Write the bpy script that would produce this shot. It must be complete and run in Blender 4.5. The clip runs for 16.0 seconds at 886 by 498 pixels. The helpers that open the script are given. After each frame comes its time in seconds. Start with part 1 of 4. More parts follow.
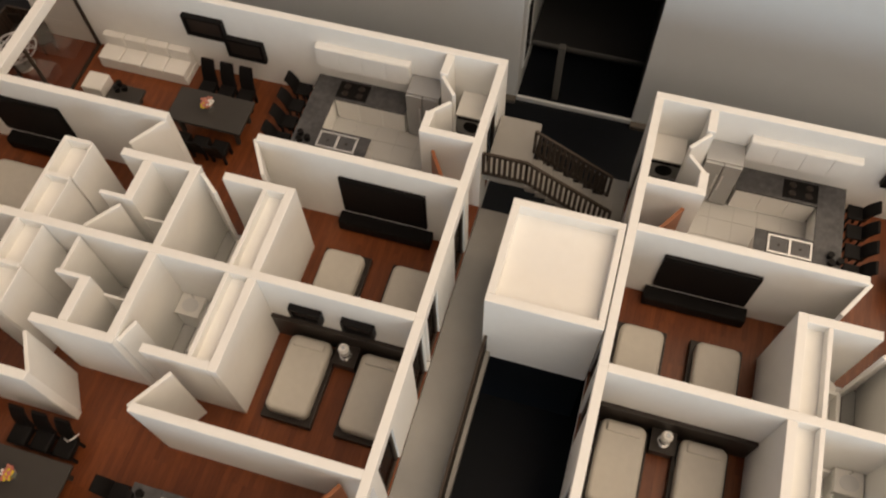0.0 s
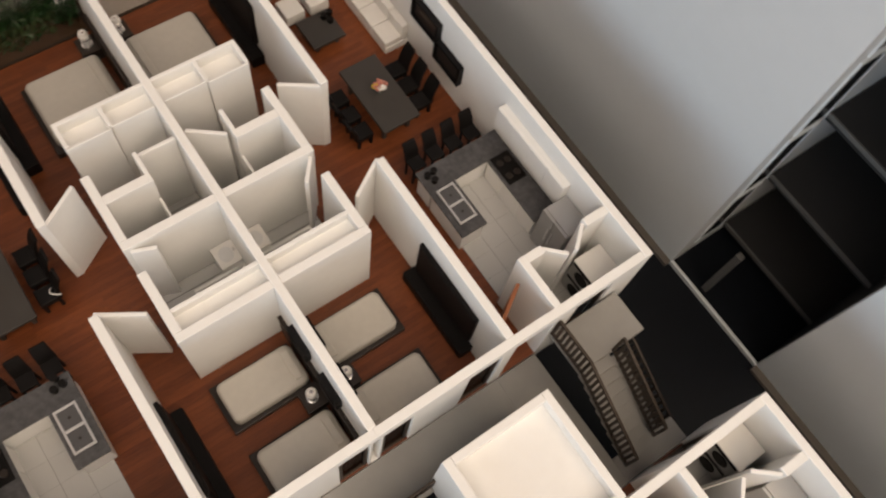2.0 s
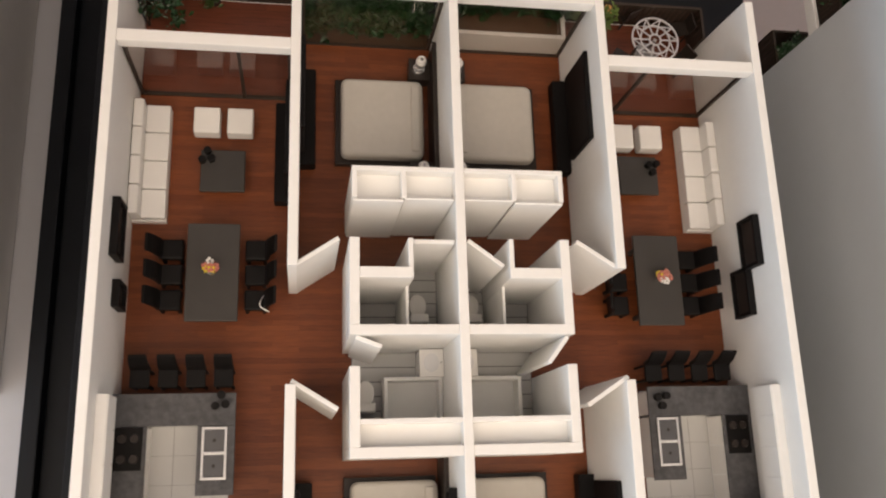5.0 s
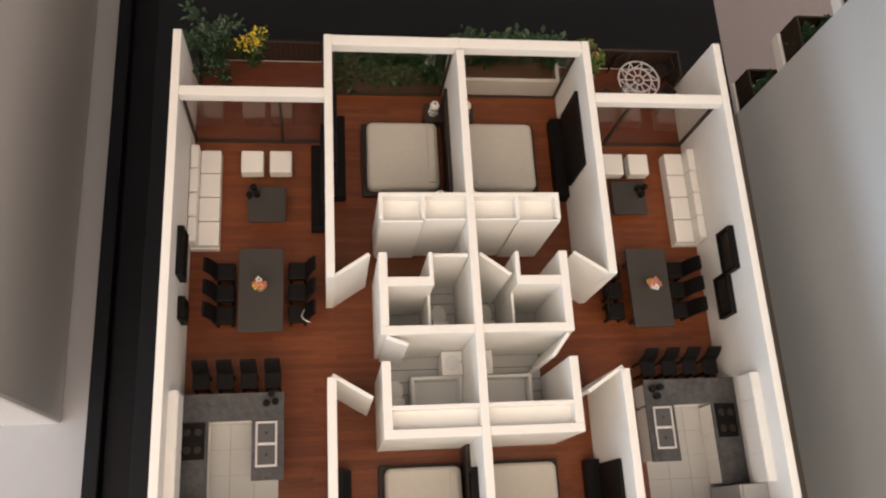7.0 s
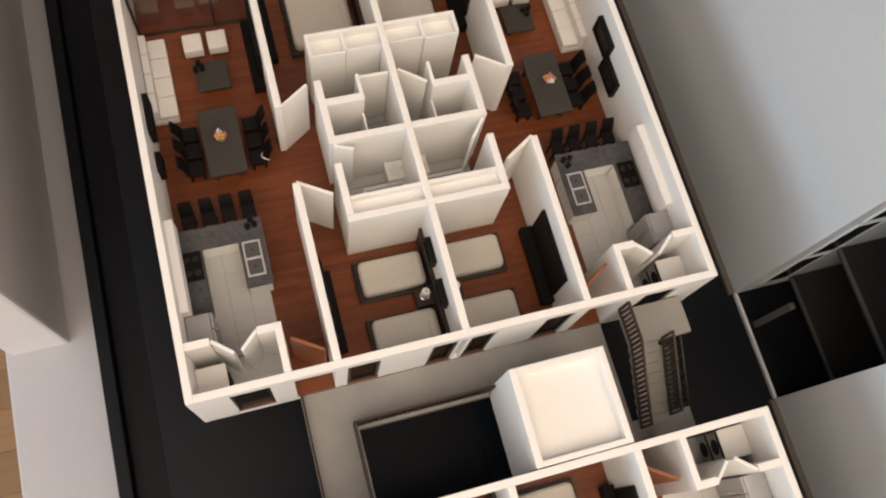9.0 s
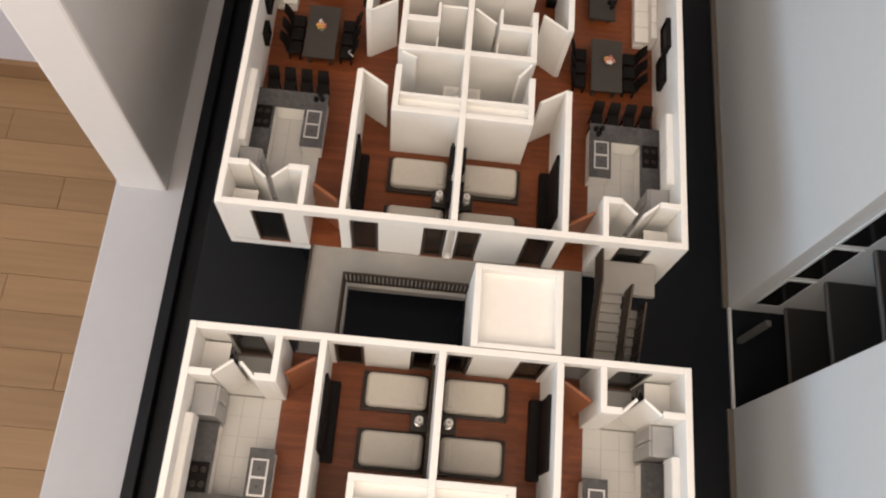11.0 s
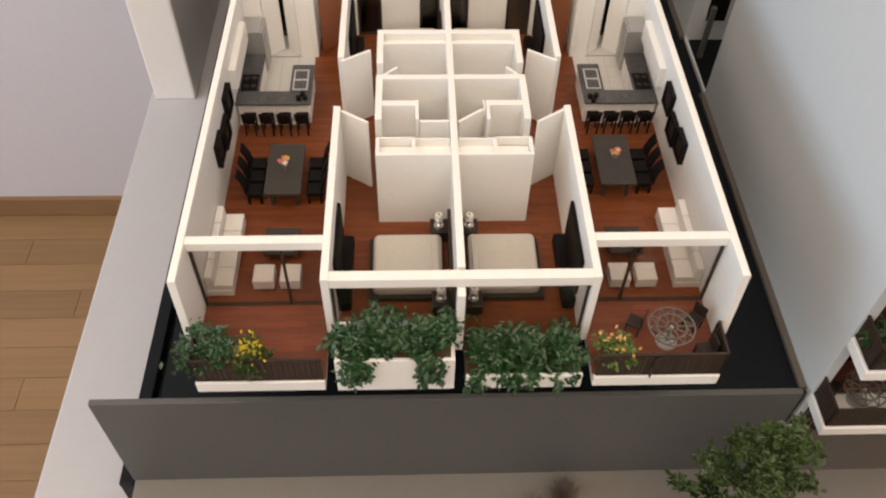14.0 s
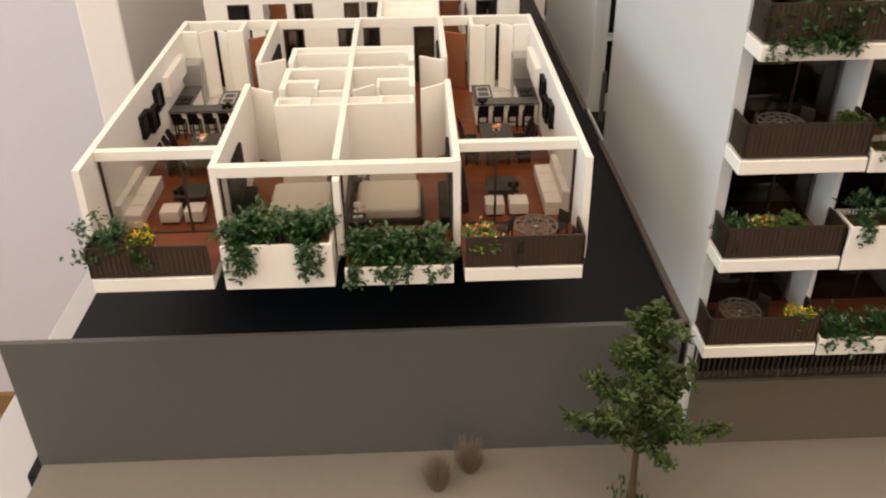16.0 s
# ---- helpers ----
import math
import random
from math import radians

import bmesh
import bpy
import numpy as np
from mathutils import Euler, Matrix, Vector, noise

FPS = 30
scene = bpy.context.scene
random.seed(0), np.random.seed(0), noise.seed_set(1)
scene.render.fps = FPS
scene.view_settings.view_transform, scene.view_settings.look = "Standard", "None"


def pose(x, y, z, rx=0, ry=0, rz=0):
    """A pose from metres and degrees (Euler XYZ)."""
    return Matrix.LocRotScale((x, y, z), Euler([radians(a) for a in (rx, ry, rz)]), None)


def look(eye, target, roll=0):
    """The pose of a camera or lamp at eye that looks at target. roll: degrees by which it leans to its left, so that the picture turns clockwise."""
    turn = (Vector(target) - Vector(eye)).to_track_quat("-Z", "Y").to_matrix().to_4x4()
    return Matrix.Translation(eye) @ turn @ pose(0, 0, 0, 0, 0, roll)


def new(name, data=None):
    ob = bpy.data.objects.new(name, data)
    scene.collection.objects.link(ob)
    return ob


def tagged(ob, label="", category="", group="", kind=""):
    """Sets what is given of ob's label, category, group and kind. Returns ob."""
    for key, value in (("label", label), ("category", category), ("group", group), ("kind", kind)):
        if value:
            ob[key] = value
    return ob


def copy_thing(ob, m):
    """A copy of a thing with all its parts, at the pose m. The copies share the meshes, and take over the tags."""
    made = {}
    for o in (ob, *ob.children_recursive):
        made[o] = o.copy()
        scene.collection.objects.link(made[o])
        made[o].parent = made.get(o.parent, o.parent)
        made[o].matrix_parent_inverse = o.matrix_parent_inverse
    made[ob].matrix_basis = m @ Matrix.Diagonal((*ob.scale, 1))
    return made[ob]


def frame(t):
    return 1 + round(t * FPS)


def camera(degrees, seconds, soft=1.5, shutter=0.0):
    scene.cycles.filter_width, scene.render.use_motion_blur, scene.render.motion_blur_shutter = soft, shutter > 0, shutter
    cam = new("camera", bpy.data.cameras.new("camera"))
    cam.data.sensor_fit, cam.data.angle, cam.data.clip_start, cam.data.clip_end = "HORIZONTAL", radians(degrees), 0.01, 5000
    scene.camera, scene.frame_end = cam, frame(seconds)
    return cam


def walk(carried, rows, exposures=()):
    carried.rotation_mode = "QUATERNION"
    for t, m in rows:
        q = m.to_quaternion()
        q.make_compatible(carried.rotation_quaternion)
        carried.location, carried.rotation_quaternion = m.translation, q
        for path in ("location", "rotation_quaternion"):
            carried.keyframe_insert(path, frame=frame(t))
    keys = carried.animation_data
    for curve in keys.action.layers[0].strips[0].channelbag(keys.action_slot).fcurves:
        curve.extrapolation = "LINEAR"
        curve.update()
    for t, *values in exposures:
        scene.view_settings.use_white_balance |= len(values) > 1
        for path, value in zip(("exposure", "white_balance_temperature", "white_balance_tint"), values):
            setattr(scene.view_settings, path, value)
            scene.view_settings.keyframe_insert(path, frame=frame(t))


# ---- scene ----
cam = camera(55.59, 16.0, soft=2.1, shutter=0.2)
PATH = [
    (0, (-0.12714, -0.01145, 0.37394), (0.05091, 0.04753, 0.02064), -2.403),
    (0.5, (-0.09041, -0.00140, 0.38933), (0.08609, 0.04510, 0.03340), -1.133),
    (1, (-0.04037, -0.01278, 0.38950), (0.12631, 0.05203, 0.03170), 4.842),
    (1.5, (-0.02882, -0.02483, 0.38364), (0.11161, 0.06924, 0.02111), 8.427),
    (2, (-0.03949, -0.00528, 0.38030), (0.07932, 0.10309, 0.01405), 13.960),
    (2.5, (-0.04989, 0.00679, 0.37072), (0.05650, 0.12097, 0.00242), 20.771),
    (3, (-0.05444, 0.02537, 0.37132), (0.04366, 0.13728, 0.00004), 29.871),
    (3.5, (-0.04276, 0.05325, 0.36241), (0.04777, 0.16185, -0.01177), 34.339),
    (4, (-0.02148, 0.08047, 0.35811), (0.06366, 0.18717, -0.01788), 35.276),
    (4.5, (-0.04810, 0.09999, 0.36439), (0.02557, 0.20756, -0.01377), 33.692),
    (5, (-0.06361, 0.10957, 0.37618), (0.00283, 0.21035, -0.00517), 32.935),
    (7.5, (-0.07307, 0.05652, 0.43522), (-0.01452, 0.18586, 0.06126), 21.130),
    (8, (-0.08012, 0.03144, 0.44663), (-0.01157, 0.14968, 0.07071), 22.114),
    (8.5, (-0.09244, -0.00514, 0.46160), (-0.01172, 0.10528, 0.08571), 19.774),
    (11, (-0.02369, -0.15259, 0.51607), (-0.00866, -0.00897, 0.14304), 11.359),
    (11.5, (-0.03470, -0.20547, 0.54452), (-0.02919, -0.05328, 0.17464), 5.198),
    (12, (-0.06119, -0.28051, 0.53343), (-0.05364, -0.11724, 0.16835), 3.136),
    (12.5, (-0.06877, -0.35758, 0.50688), (-0.05653, -0.16692, 0.15546), 2.264),
    (13, (-0.05817, -0.44150, 0.46852), (-0.04288, -0.22057, 0.13542), 0.685),
    (13.5, (-0.04592, -0.49025, 0.42153), (-0.03183, -0.25528, 0.09813), 0.808),
    (14, (-0.02258, -0.55551, 0.37807), (-0.00938, -0.30046, 0.07022), 1.679),
    (14.5, (-0.00324, -0.62204, 0.35534), (0.00679, -0.33374, 0.07824), 2.059),
    (15, (0.02680, -0.68646, 0.33326), (0.03419, -0.36823, 0.09103), 1.447),
    (15.5, (0.03033, -0.72048, 0.29536), (0.03378, -0.39162, 0.06768), 0.791),
    (16, (0.04534, -0.72296, 0.25638), (0.05616, -0.38294, 0.04598), -0.733),
]
EXPOSURES = [(0.0, -0.38, 7400, 10), (0.5, -0.22, 7200, 11), (1.0, -0.22, 7000, 11), (1.5, -0.27, 7100, 11), (2.0, -0.25, 6800, 10), (2.5, -0.17, 6700, 10), (3.5, -0.14, 6600, 10), (5.0, -0.01, 6650, 10), (8.0, 0.0, 6850, 11), (8.5, -0.09, 6850, 11), (11.0, -0.07, 6650, 10), (12.5, -0.22, 6750, 10), (13.5, -0.17, 6750, 10), (14.5, -0.06, 7000, 10), (16.0, 0.05, 7500, 10)]
walk(cam, [(t, look(eye, target, roll)) for t, eye, target, roll in PATH], EXPOSURES)

# The scale model is 1:50; the numbers below are metres of the building, times S.
S = 0.02

# ---- world, sun, lamps ----
world = bpy.data.worlds.new("world")
scene.world = world
world.use_nodes = True
wn = world.node_tree
sky = wn.nodes.new("ShaderNodeTexSky")
sky.sky_type = "NISHITA"
sky.sun_disc = False
sky.sun_elevation = radians(40)
sky.sun_rotation = radians(250)
wn.links.new(sky.outputs[0], wn.nodes["Background"].inputs[0])
wn.nodes["Background"].inputs[1].default_value = 0.1


def area(name, m, sx, sy, watts, colour):
    lamp = bpy.data.lights.new(name, "AREA")
    lamp.shape, lamp.size, lamp.size_y = "RECTANGLE", sx, sy
    lamp.energy, lamp.color = watts, colour
    ob = new(name, lamp)
    ob.matrix_basis = m
    return tagged(ob, kind="structure")


area("window_daylight", look((-2.38, -0.9, 0.55), (0.2, 0.0, 0.0)), 1.9, 1.1, 29, (0.6, 0.81, 1.0))
area("ceiling_lamp_light", look((-0.25, -1.18, 1.57), (-0.25, -1.17, 0.0)), 3.1, 2.1, 62, (1.0, 0.825, 0.65))

# ---- materials ----


def material(name, colour, rough=0.6, metal=0.0, vary=0.12, grain=120.0, bump=0.15, spec=0.4, second=None, coarse=9.0):
    """A surface with two scales of variation and a fine relief."""
    m = bpy.data.materials.new(name)
    m.use_nodes = True
    t = m.node_tree
    n, l = t.nodes, t.links
    b = n["Principled BSDF"]
    co = n.new("ShaderNodeNewGeometry")
    fine, broad = n.new("ShaderNodeTexNoise"), n.new("ShaderNodeTexNoise")
    fine.inputs["Scale"].default_value = grain / S / 50
    fine.inputs["Detail"].default_value = 4
    broad.inputs["Scale"].default_value = coarse
    broad.inputs["Detail"].default_value = 3
    l.new(co.outputs["Position"], fine.inputs["Vector"])
    l.new(co.outputs["Position"], broad.inputs["Vector"])
    mix = n.new("ShaderNodeMix")
    mix.data_type = "RGBA"
    lo = second or tuple(c * (1 - vary) for c in colour)
    mix.inputs[6].default_value = (*colour, 1)
    mix.inputs[7].default_value = (*lo, 1)
    add = n.new("ShaderNodeMath")
    add.operation = "MULTIPLY_ADD"
    l.new(fine.outputs["Fac"], add.inputs[0])
    add.inputs[1].default_value = 0.5
    half = n.new("ShaderNodeMath")
    half.operation = "MULTIPLY"
    l.new(broad.outputs["Fac"], half.inputs[0])
    half.inputs[1].default_value = 0.5
    l.new(half.outputs[0], add.inputs[2])
    ramp = n.new("ShaderNodeMapRange")
    ramp.inputs[1].default_value, ramp.inputs[2].default_value = 0.3, 0.7
    l.new(add.outputs[0], ramp.inputs[0])
    l.new(ramp.outputs[0], mix.inputs[0])
    l.new(mix.outputs[2], b.inputs["Base Color"])
    b.inputs["Roughness"].default_value = rough
    b.inputs["Metallic"].default_value = metal
    b.inputs["Specular IOR Level"].default_value = spec
    if bump:
        bp = n.new("ShaderNodeBump")
        bp.inputs["Strength"].default_value = bump
        bp.inputs["Distance"].default_value = 0.0004
        l.new(fine.outputs["Fac"], bp.inputs["Height"])
        l.new(bp.outputs[0], b.inputs["Normal"])
    return m


def wood(name, dark, light, plank, length, axis, rough=0.4, joint=0.35, spec=0.4, streak=0.7):
    """Boards along axis, of the given width and length in metres, with grain and thin joints."""
    m = bpy.data.materials.new(name)
    m.use_nodes = True
    t = m.node_tree
    n, l = t.nodes, t.links
    b = n["Principled BSDF"]
    geo = n.new("ShaderNodeNewGeometry")
    mp = n.new("ShaderNodeMapping")
    mp.inputs["Rotation"].default_value = (0, 0, radians(90) if axis == "y" else 0)
    l.new(geo.outputs["Position"], mp.inputs["Vector"])
    br = n.new("ShaderNodeTexBrick")
    br.offset = 0.37
    br.inputs["Color1"].default_value = (*dark, 1)
    br.inputs["Color2"].default_value = (*light, 1)
    br.inputs["Mortar"].default_value = (*[c * joint for c in dark], 1)
    br.inputs["Scale"].default_value = 1.0
    br.inputs["Mortar Size"].default_value = plank * 0.012
    br.inputs["Brick Width"].default_value = length
    br.inputs["Row Height"].default_value = plank
    l.new(mp.outputs[0], br.inputs["Vector"])
    st = n.new("ShaderNodeMapping")
    st.inputs["Scale"].default_value = (1.2 / plank * 0.25, 6 / plank, 1)
    l.new(mp.outputs[0], st.inputs["Vector"])
    nz = n.new("ShaderNodeTexNoise")
    nz.inputs["Scale"].default_value = 1.0
    nz.inputs["Detail"].default_value = 5
    l.new(st.outputs[0], nz.inputs["Vector"])
    mul = n.new("ShaderNodeMix")
    mul.data_type, mul.blend_type = "RGBA", "MULTIPLY"
    mul.inputs[0].default_value = streak
    rp = n.new("ShaderNodeValToRGB")
    rp.color_ramp.elements[0].position, rp.color_ramp.elements[0].color = 0.3, (0.55, 0.5, 0.45, 1)
    rp.color_ramp.elements[1].position, rp.color_ramp.elements[1].color = 0.7, (1.1, 1.1, 1.1, 1)
    l.new(nz.outputs["Fac"], rp.inputs[0])
    l.new(br.outputs["Color"], mul.inputs[6])
    l.new(rp.outputs[0], mul.inputs[7])
    l.new(mul.outputs[2], b.inputs["Base Color"])
    b.inputs["Roughness"].default_value = rough
    b.inputs["Specular IOR Level"].default_value = spec
    return m


def glass(name, colour, rough=0.03, gloss=0.07):
    m = bpy.data.materials.new(name)
    m.use_nodes = True
    t = m.node_tree
    t.nodes.remove(t.nodes["Principled BSDF"])
    tr, gl, mx = t.nodes.new("ShaderNodeBsdfTransparent"), t.nodes.new("ShaderNodeBsdfGlossy"), t.nodes.new("ShaderNodeMixShader")
    tr.inputs[0].default_value = (*colour, 1)
    gl.inputs["Roughness"].default_value = rough
    mx.inputs[0].default_value = gloss
    t.links.new(tr.outputs[0], mx.inputs[1])
    t.links.new(gl.outputs[0], mx.inputs[2])
    t.links.new(mx.outputs[0], t.nodes["Material Output"].inputs[0])
    return m


WHITE = material("model_white", (0.84, 0.838, 0.82), 0.55, vary=0.05, bump=0.2, grain=200)
TOWER = material("tower_white", (0.62, 0.655, 0.685), 0.35, vary=0.04, bump=0.05)
CREAM = material("cream_upholstery", (0.52, 0.495, 0.45), 0.8, vary=0.1, bump=0.3, grain=300)
SOFA = material("white_leather", (0.78, 0.765, 0.74), 0.5, vary=0.07, bump=0.15)
BLACK = material("black_lacquer", (0.007, 0.006, 0.006), 0.55, vary=0.3, spec=0.16)
DARKWOOD = material("dark_stained_wood", (0.03, 0.022, 0.018), 0.42, vary=0.4)
GREYTOP = material("grey_tabletop", (0.044, 0.04, 0.036), 0.5, vary=0.2)
STONE = material("grey_stone", (0.105, 0.105, 0.11), 0.5, second=(0.03, 0.03, 0.033), grain=420, bump=0.1, coarse=60.0)
STEEL = material("brushed_steel", (0.72, 0.72, 0.72), 0.38, 0.7, vary=0.15)
APPL = material("grey_appliance", (0.4, 0.4, 0.4), 0.35, 0.4, vary=0.1)
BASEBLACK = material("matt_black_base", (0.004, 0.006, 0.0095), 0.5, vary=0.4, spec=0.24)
PODIUM = material("grey_podium", (0.1, 0.1, 0.098), 0.5, vary=0.08, bump=0.06)
BASEWALL = material("brown_grey_base", (0.12, 0.105, 0.09), 0.55, vary=0.14, bump=0.08)
PANEL = material("brown_rail_panel", (0.07, 0.04, 0.03), 0.5, vary=0.25)
GROUND = material("pale_grey_ground", (0.18, 0.168, 0.152), 0.7, vary=0.12, grain=150)
CONCRETE = material("corridor_concrete", (0.3, 0.29, 0.275), 0.7, vary=0.15)
# Near-black colour that carries the deep shade of the tower recess.
RECESS = material("recess_shade_colour", (0.02, 0.02, 0.021), 0.6, vary=0.2)
BRONZE = material("bronze_rail", (0.055, 0.04, 0.03), 0.45, 0.3, vary=0.3)
PLASTER = material("room_plaster", (0.69, 0.67, 0.715), 0.85, vary=0.05, coarse=2.0)
PAINT = material("white_wall_paint", (0.8, 0.785, 0.78), 0.7, vary=0.04, coarse=4.0)
LEDGE = material("ledge_paint", (0.48, 0.485, 0.515), 0.6, vary=0.05)
LEAF = material("green_leaves", (0.025, 0.09, 0.022), 0.33, second=(0.005, 0.022, 0.008), grain=90, spec=0.5)
BASIN = material("dark_steel_basin", (0.11, 0.11, 0.115), 0.45, 0.4, vary=0.2)
LEAF2 = material("bright_leaves", (0.13, 0.19, 0.04), 0.45, second=(0.03, 0.07, 0.015), grain=90)
LEAF3 = material("tree_leaves", (0.06, 0.1, 0.02), 0.45, second=(0.012, 0.028, 0.008), grain=70)
YELLOW = material("yellow_blossom", (0.72, 0.6, 0.05), 0.6, second=(0.6, 0.42, 0.03), grain=60)
ORANGE = material("orange_blossom", (0.5, 0.24, 0.07), 0.6, second=(0.55, 0.4, 0.16), grain=60)
PINK = material("coloured_blossom", (0.5, 0.07, 0.08), 0.6, second=(0.6, 0.35, 0.25), grain=60)
TWIG = material("brown_twigs", (0.09, 0.055, 0.03), 0.8)
DRY = material("dry_grass_stalks", (0.24, 0.19, 0.15), 0.85)
IRON = material("weathered_iron", (0.17, 0.155, 0.14), 0.5, 0.3, vary=0.25)
CHROME = material("chrome", (0.8, 0.8, 0.8), 0.15, 0.9, vary=0.1)
OAKDOOR = wood("orange_wood_door", (0.28, 0.1, 0.045), (0.33, 0.125, 0.055), 0.5, 2.0, "y", 0.4)
PARQUET = wood("reddish_parquet", (0.155, 0.041, 0.013), (0.225, 0.066, 0.021), 0.12 * S, 1.6 * S, "x", 0.38)
DECK = wood("red_deck", (0.15, 0.045, 0.025), (0.2, 0.06, 0.03), 0.2 * S, 3 * S, "x", 0.4)
OAK = wood("room_oak_floor", (0.31, 0.182, 0.086), (0.33, 0.195, 0.093), 0.07, 9.0, "x", 0.45, 1.0, streak=0.28)
ov = OAK.node_tree
info, hue = ov.nodes.new("ShaderNodeObjectInfo"), ov.nodes.new("ShaderNodeHueSaturation")
lift = ov.nodes.new("ShaderNodeMapRange")
lift.inputs[3].default_value, lift.inputs[4].default_value = 0.88, 1.08
ov.links.new(info.outputs["Random"], lift.inputs[0])
ov.links.new(lift.outputs[0], hue.inputs["Value"])
link = ov.nodes["Principled BSDF"].inputs["Base Color"].links[0]
src = link.from_socket
ov.links.new(src, hue.inputs["Color"])
ov.links.new(hue.outputs[0], ov.nodes["Principled BSDF"].inputs["Base Color"])
SKIRT = wood("oak_skirting", (0.34, 0.2, 0.1), (0.38, 0.23, 0.12), 0.2, 2.5, "x", 0.45)
TILE = material("white_tile", (0.54, 0.54, 0.53), 0.3, vary=0.05)
GROUT = material("grout", (0.2, 0.195, 0.19), 0.8)
DARKGLASS = material("dark_glazing", (0.01, 0.01, 0.011), 0.08, vary=0.2, bump=0)
GLASS = glass("balcony_glass", (0.86, 0.84, 0.82))
SMOKE = glass("smoked_glass", (0.36, 0.31, 0.28))

# ---- mesh helpers ----


def box(bm, x0, x1, y0, y1, z0, z1, bevel=0.0, turn=0.0, about=None):
    """A box by its extents in building metres, with its edges taken off and turned about a point."""
    x0, x1 = sorted((x0, x1))
    y0, y1 = sorted((y0, y1))
    made = bmesh.ops.create_cube(bm, size=1.0)["verts"]
    for v in made:
        v.co = Vector(((x0 + x1) / 2 + v.co.x * (x1 - x0), (y0 + y1) / 2 + v.co.y * (y1 - y0), (z0 + z1) / 2 + v.co.z * (z1 - z0)))
    if bevel:
        edges = list({e for v in made for e in v.link_edges})
        made = bmesh.ops.bevel(bm, geom=edges, offset=bevel, segments=2, affect="EDGES", profile=0.6)["verts"]
    if turn:
        bmesh.ops.rotate(bm, verts=made, cent=Vector(about or (0, 0, 0)), matrix=Matrix.Rotation(radians(turn), 3, "Z"))
    return made


def tube(bm, x, y, z0, z1, r0, r1=None, seg=16):
    made = bmesh.ops.create_cone(bm, cap_ends=True, segments=seg, radius1=r0, radius2=r0 if r1 is None else r1, depth=z1 - z0)["verts"]
    bmesh.ops.translate(bm, verts=made, vec=(x, y, (z0 + z1) / 2))
    return made


def part(name, bm, mat, parent=None, label="", smooth=False):
    me = bpy.data.meshes.new(name)
    bmesh.ops.scale(bm, vec=(S, S, S), verts=bm.verts)
    bmesh.ops.recalc_face_normals(bm, faces=bm.faces)
    bm.to_mesh(me)
    bm.free()
    me.materials.append(mat)
    if smooth:
        for p in me.polygons:
            p.use_smooth = True
    ob = new(name, me)
    ob.parent = parent
    if label:
        ob["label"] = label
    return ob


def boxes(name, mat, parent, *rows, bevel=0.02, label=""):
    bm = bmesh.new()
    for r in rows:
        box(bm, *r, bevel=bevel)
    return part(name, bm, mat, parent, label)


def thing(name, x, y, z=0.0, rz=0.0, label="", category="", group="", kind=""):
    ob = new(name)
    ob.empty_display_size = 0.002
    ob.matrix_basis = pose(x * S, y * S, z * S, 0, 0, rz)
    return tagged(ob, label, category, group, kind)


def at(ob, x, y, z=0.0, rz=0.0):
    return copy_thing(ob, pose(x * S, y * S, z * S, 0, 0, rz))


def slab(name, mat, *rows, bevel=0.02, label="", category="", kind="structure"):
    return tagged(boxes(name, mat, None, *rows, bevel=bevel), label, category, "", kind)


H = 2.78
WT = 0.1   # half a wall


def turned(bm, made, deg, x, y):
    bmesh.ops.rotate(bm, verts=made, cent=(x, y, 0), matrix=Matrix.Rotation(radians(deg), 3, "Z"))


# ---- the room round the model ----
FLOOR, NORTH = -52.0, 37.0
floor = slab("floor", OAK, (-120, 80, -150, NORTH, FLOOR - 1, FLOOR - 0.12), bevel=0, label="pale oak board floor of the exhibition room")
slab("wall_north", PLASTER, (-120, 80, NORTH, 40, FLOOR, 80), bevel=0, label="lavender grey plastered room wall")
slab("baseboard", SKIRT, (-120, -10, NORTH - 0.6, NORTH, FLOOR, FLOOR + 2.6), bevel=0.1, label="oak skirting board along the room wall")
slab("wall_south", PLASTER, (-120, 80, -153, -150, FLOOR, 80), bevel=0, label="plain room wall")
slab("wall_east", PLASTER, (80, 83, -150, NORTH, FLOOR, 80), bevel=0, label="plain room wall")
slab("wall_west", PLASTER, (-123, -120, -150, NORTH, FLOOR, 0), (-123, -120, -150, -85, 0, 80), (-123, -120, 25, NORTH, 0, 80), (-123, -120, -85, 25, 72, 80), bevel=0, label="room wall with a wide window opening")
slab("ceiling", PLASTER, (-120, 80, -150, NORTH, 80, 83), bevel=0, label="plain white ceiling")

# ---- the table, ledge and pillar ----
slab("display_ledge", LEDGE, (-15.5, -11.45, -60, 36.9, -13, -11.5), bevel=0.1, label="pale painted border of the display table")
slab("table_side", LEDGE, (-15.3, -14.9, -60, 36.9, FLOOR, -13), bevel=0.05, label="pale painted side of the display table")
slab("table_trough", BASEBLACK, (-11.45, -10.65, -60, -15.2, -13, -11.3), bevel=0.05, label="black gap beside the model base")
slab("pillar", PAINT, (-15.22, -13.0, 8.2, 36.9, -11.5, 79), bevel=0.15, label="white painted wall end standing on the ledge")
slab("ground", GROUND, (-10.65, 60, -60, -15.2, -9, -8.1), bevel=0.03, label="pale grey street surface of the model")
slab("podium", PODIUM, (-10.7, 10.45, -15.4, -15.2, -8.1, -2.98), bevel=0.03, label="smooth grey podium front of the model")
slab("base_plate", BASEBLACK, (-8.75, 10.7, -15.2, 30, -11.5, -3.3), bevel=0.03, label="matt black base plate under the model floors")
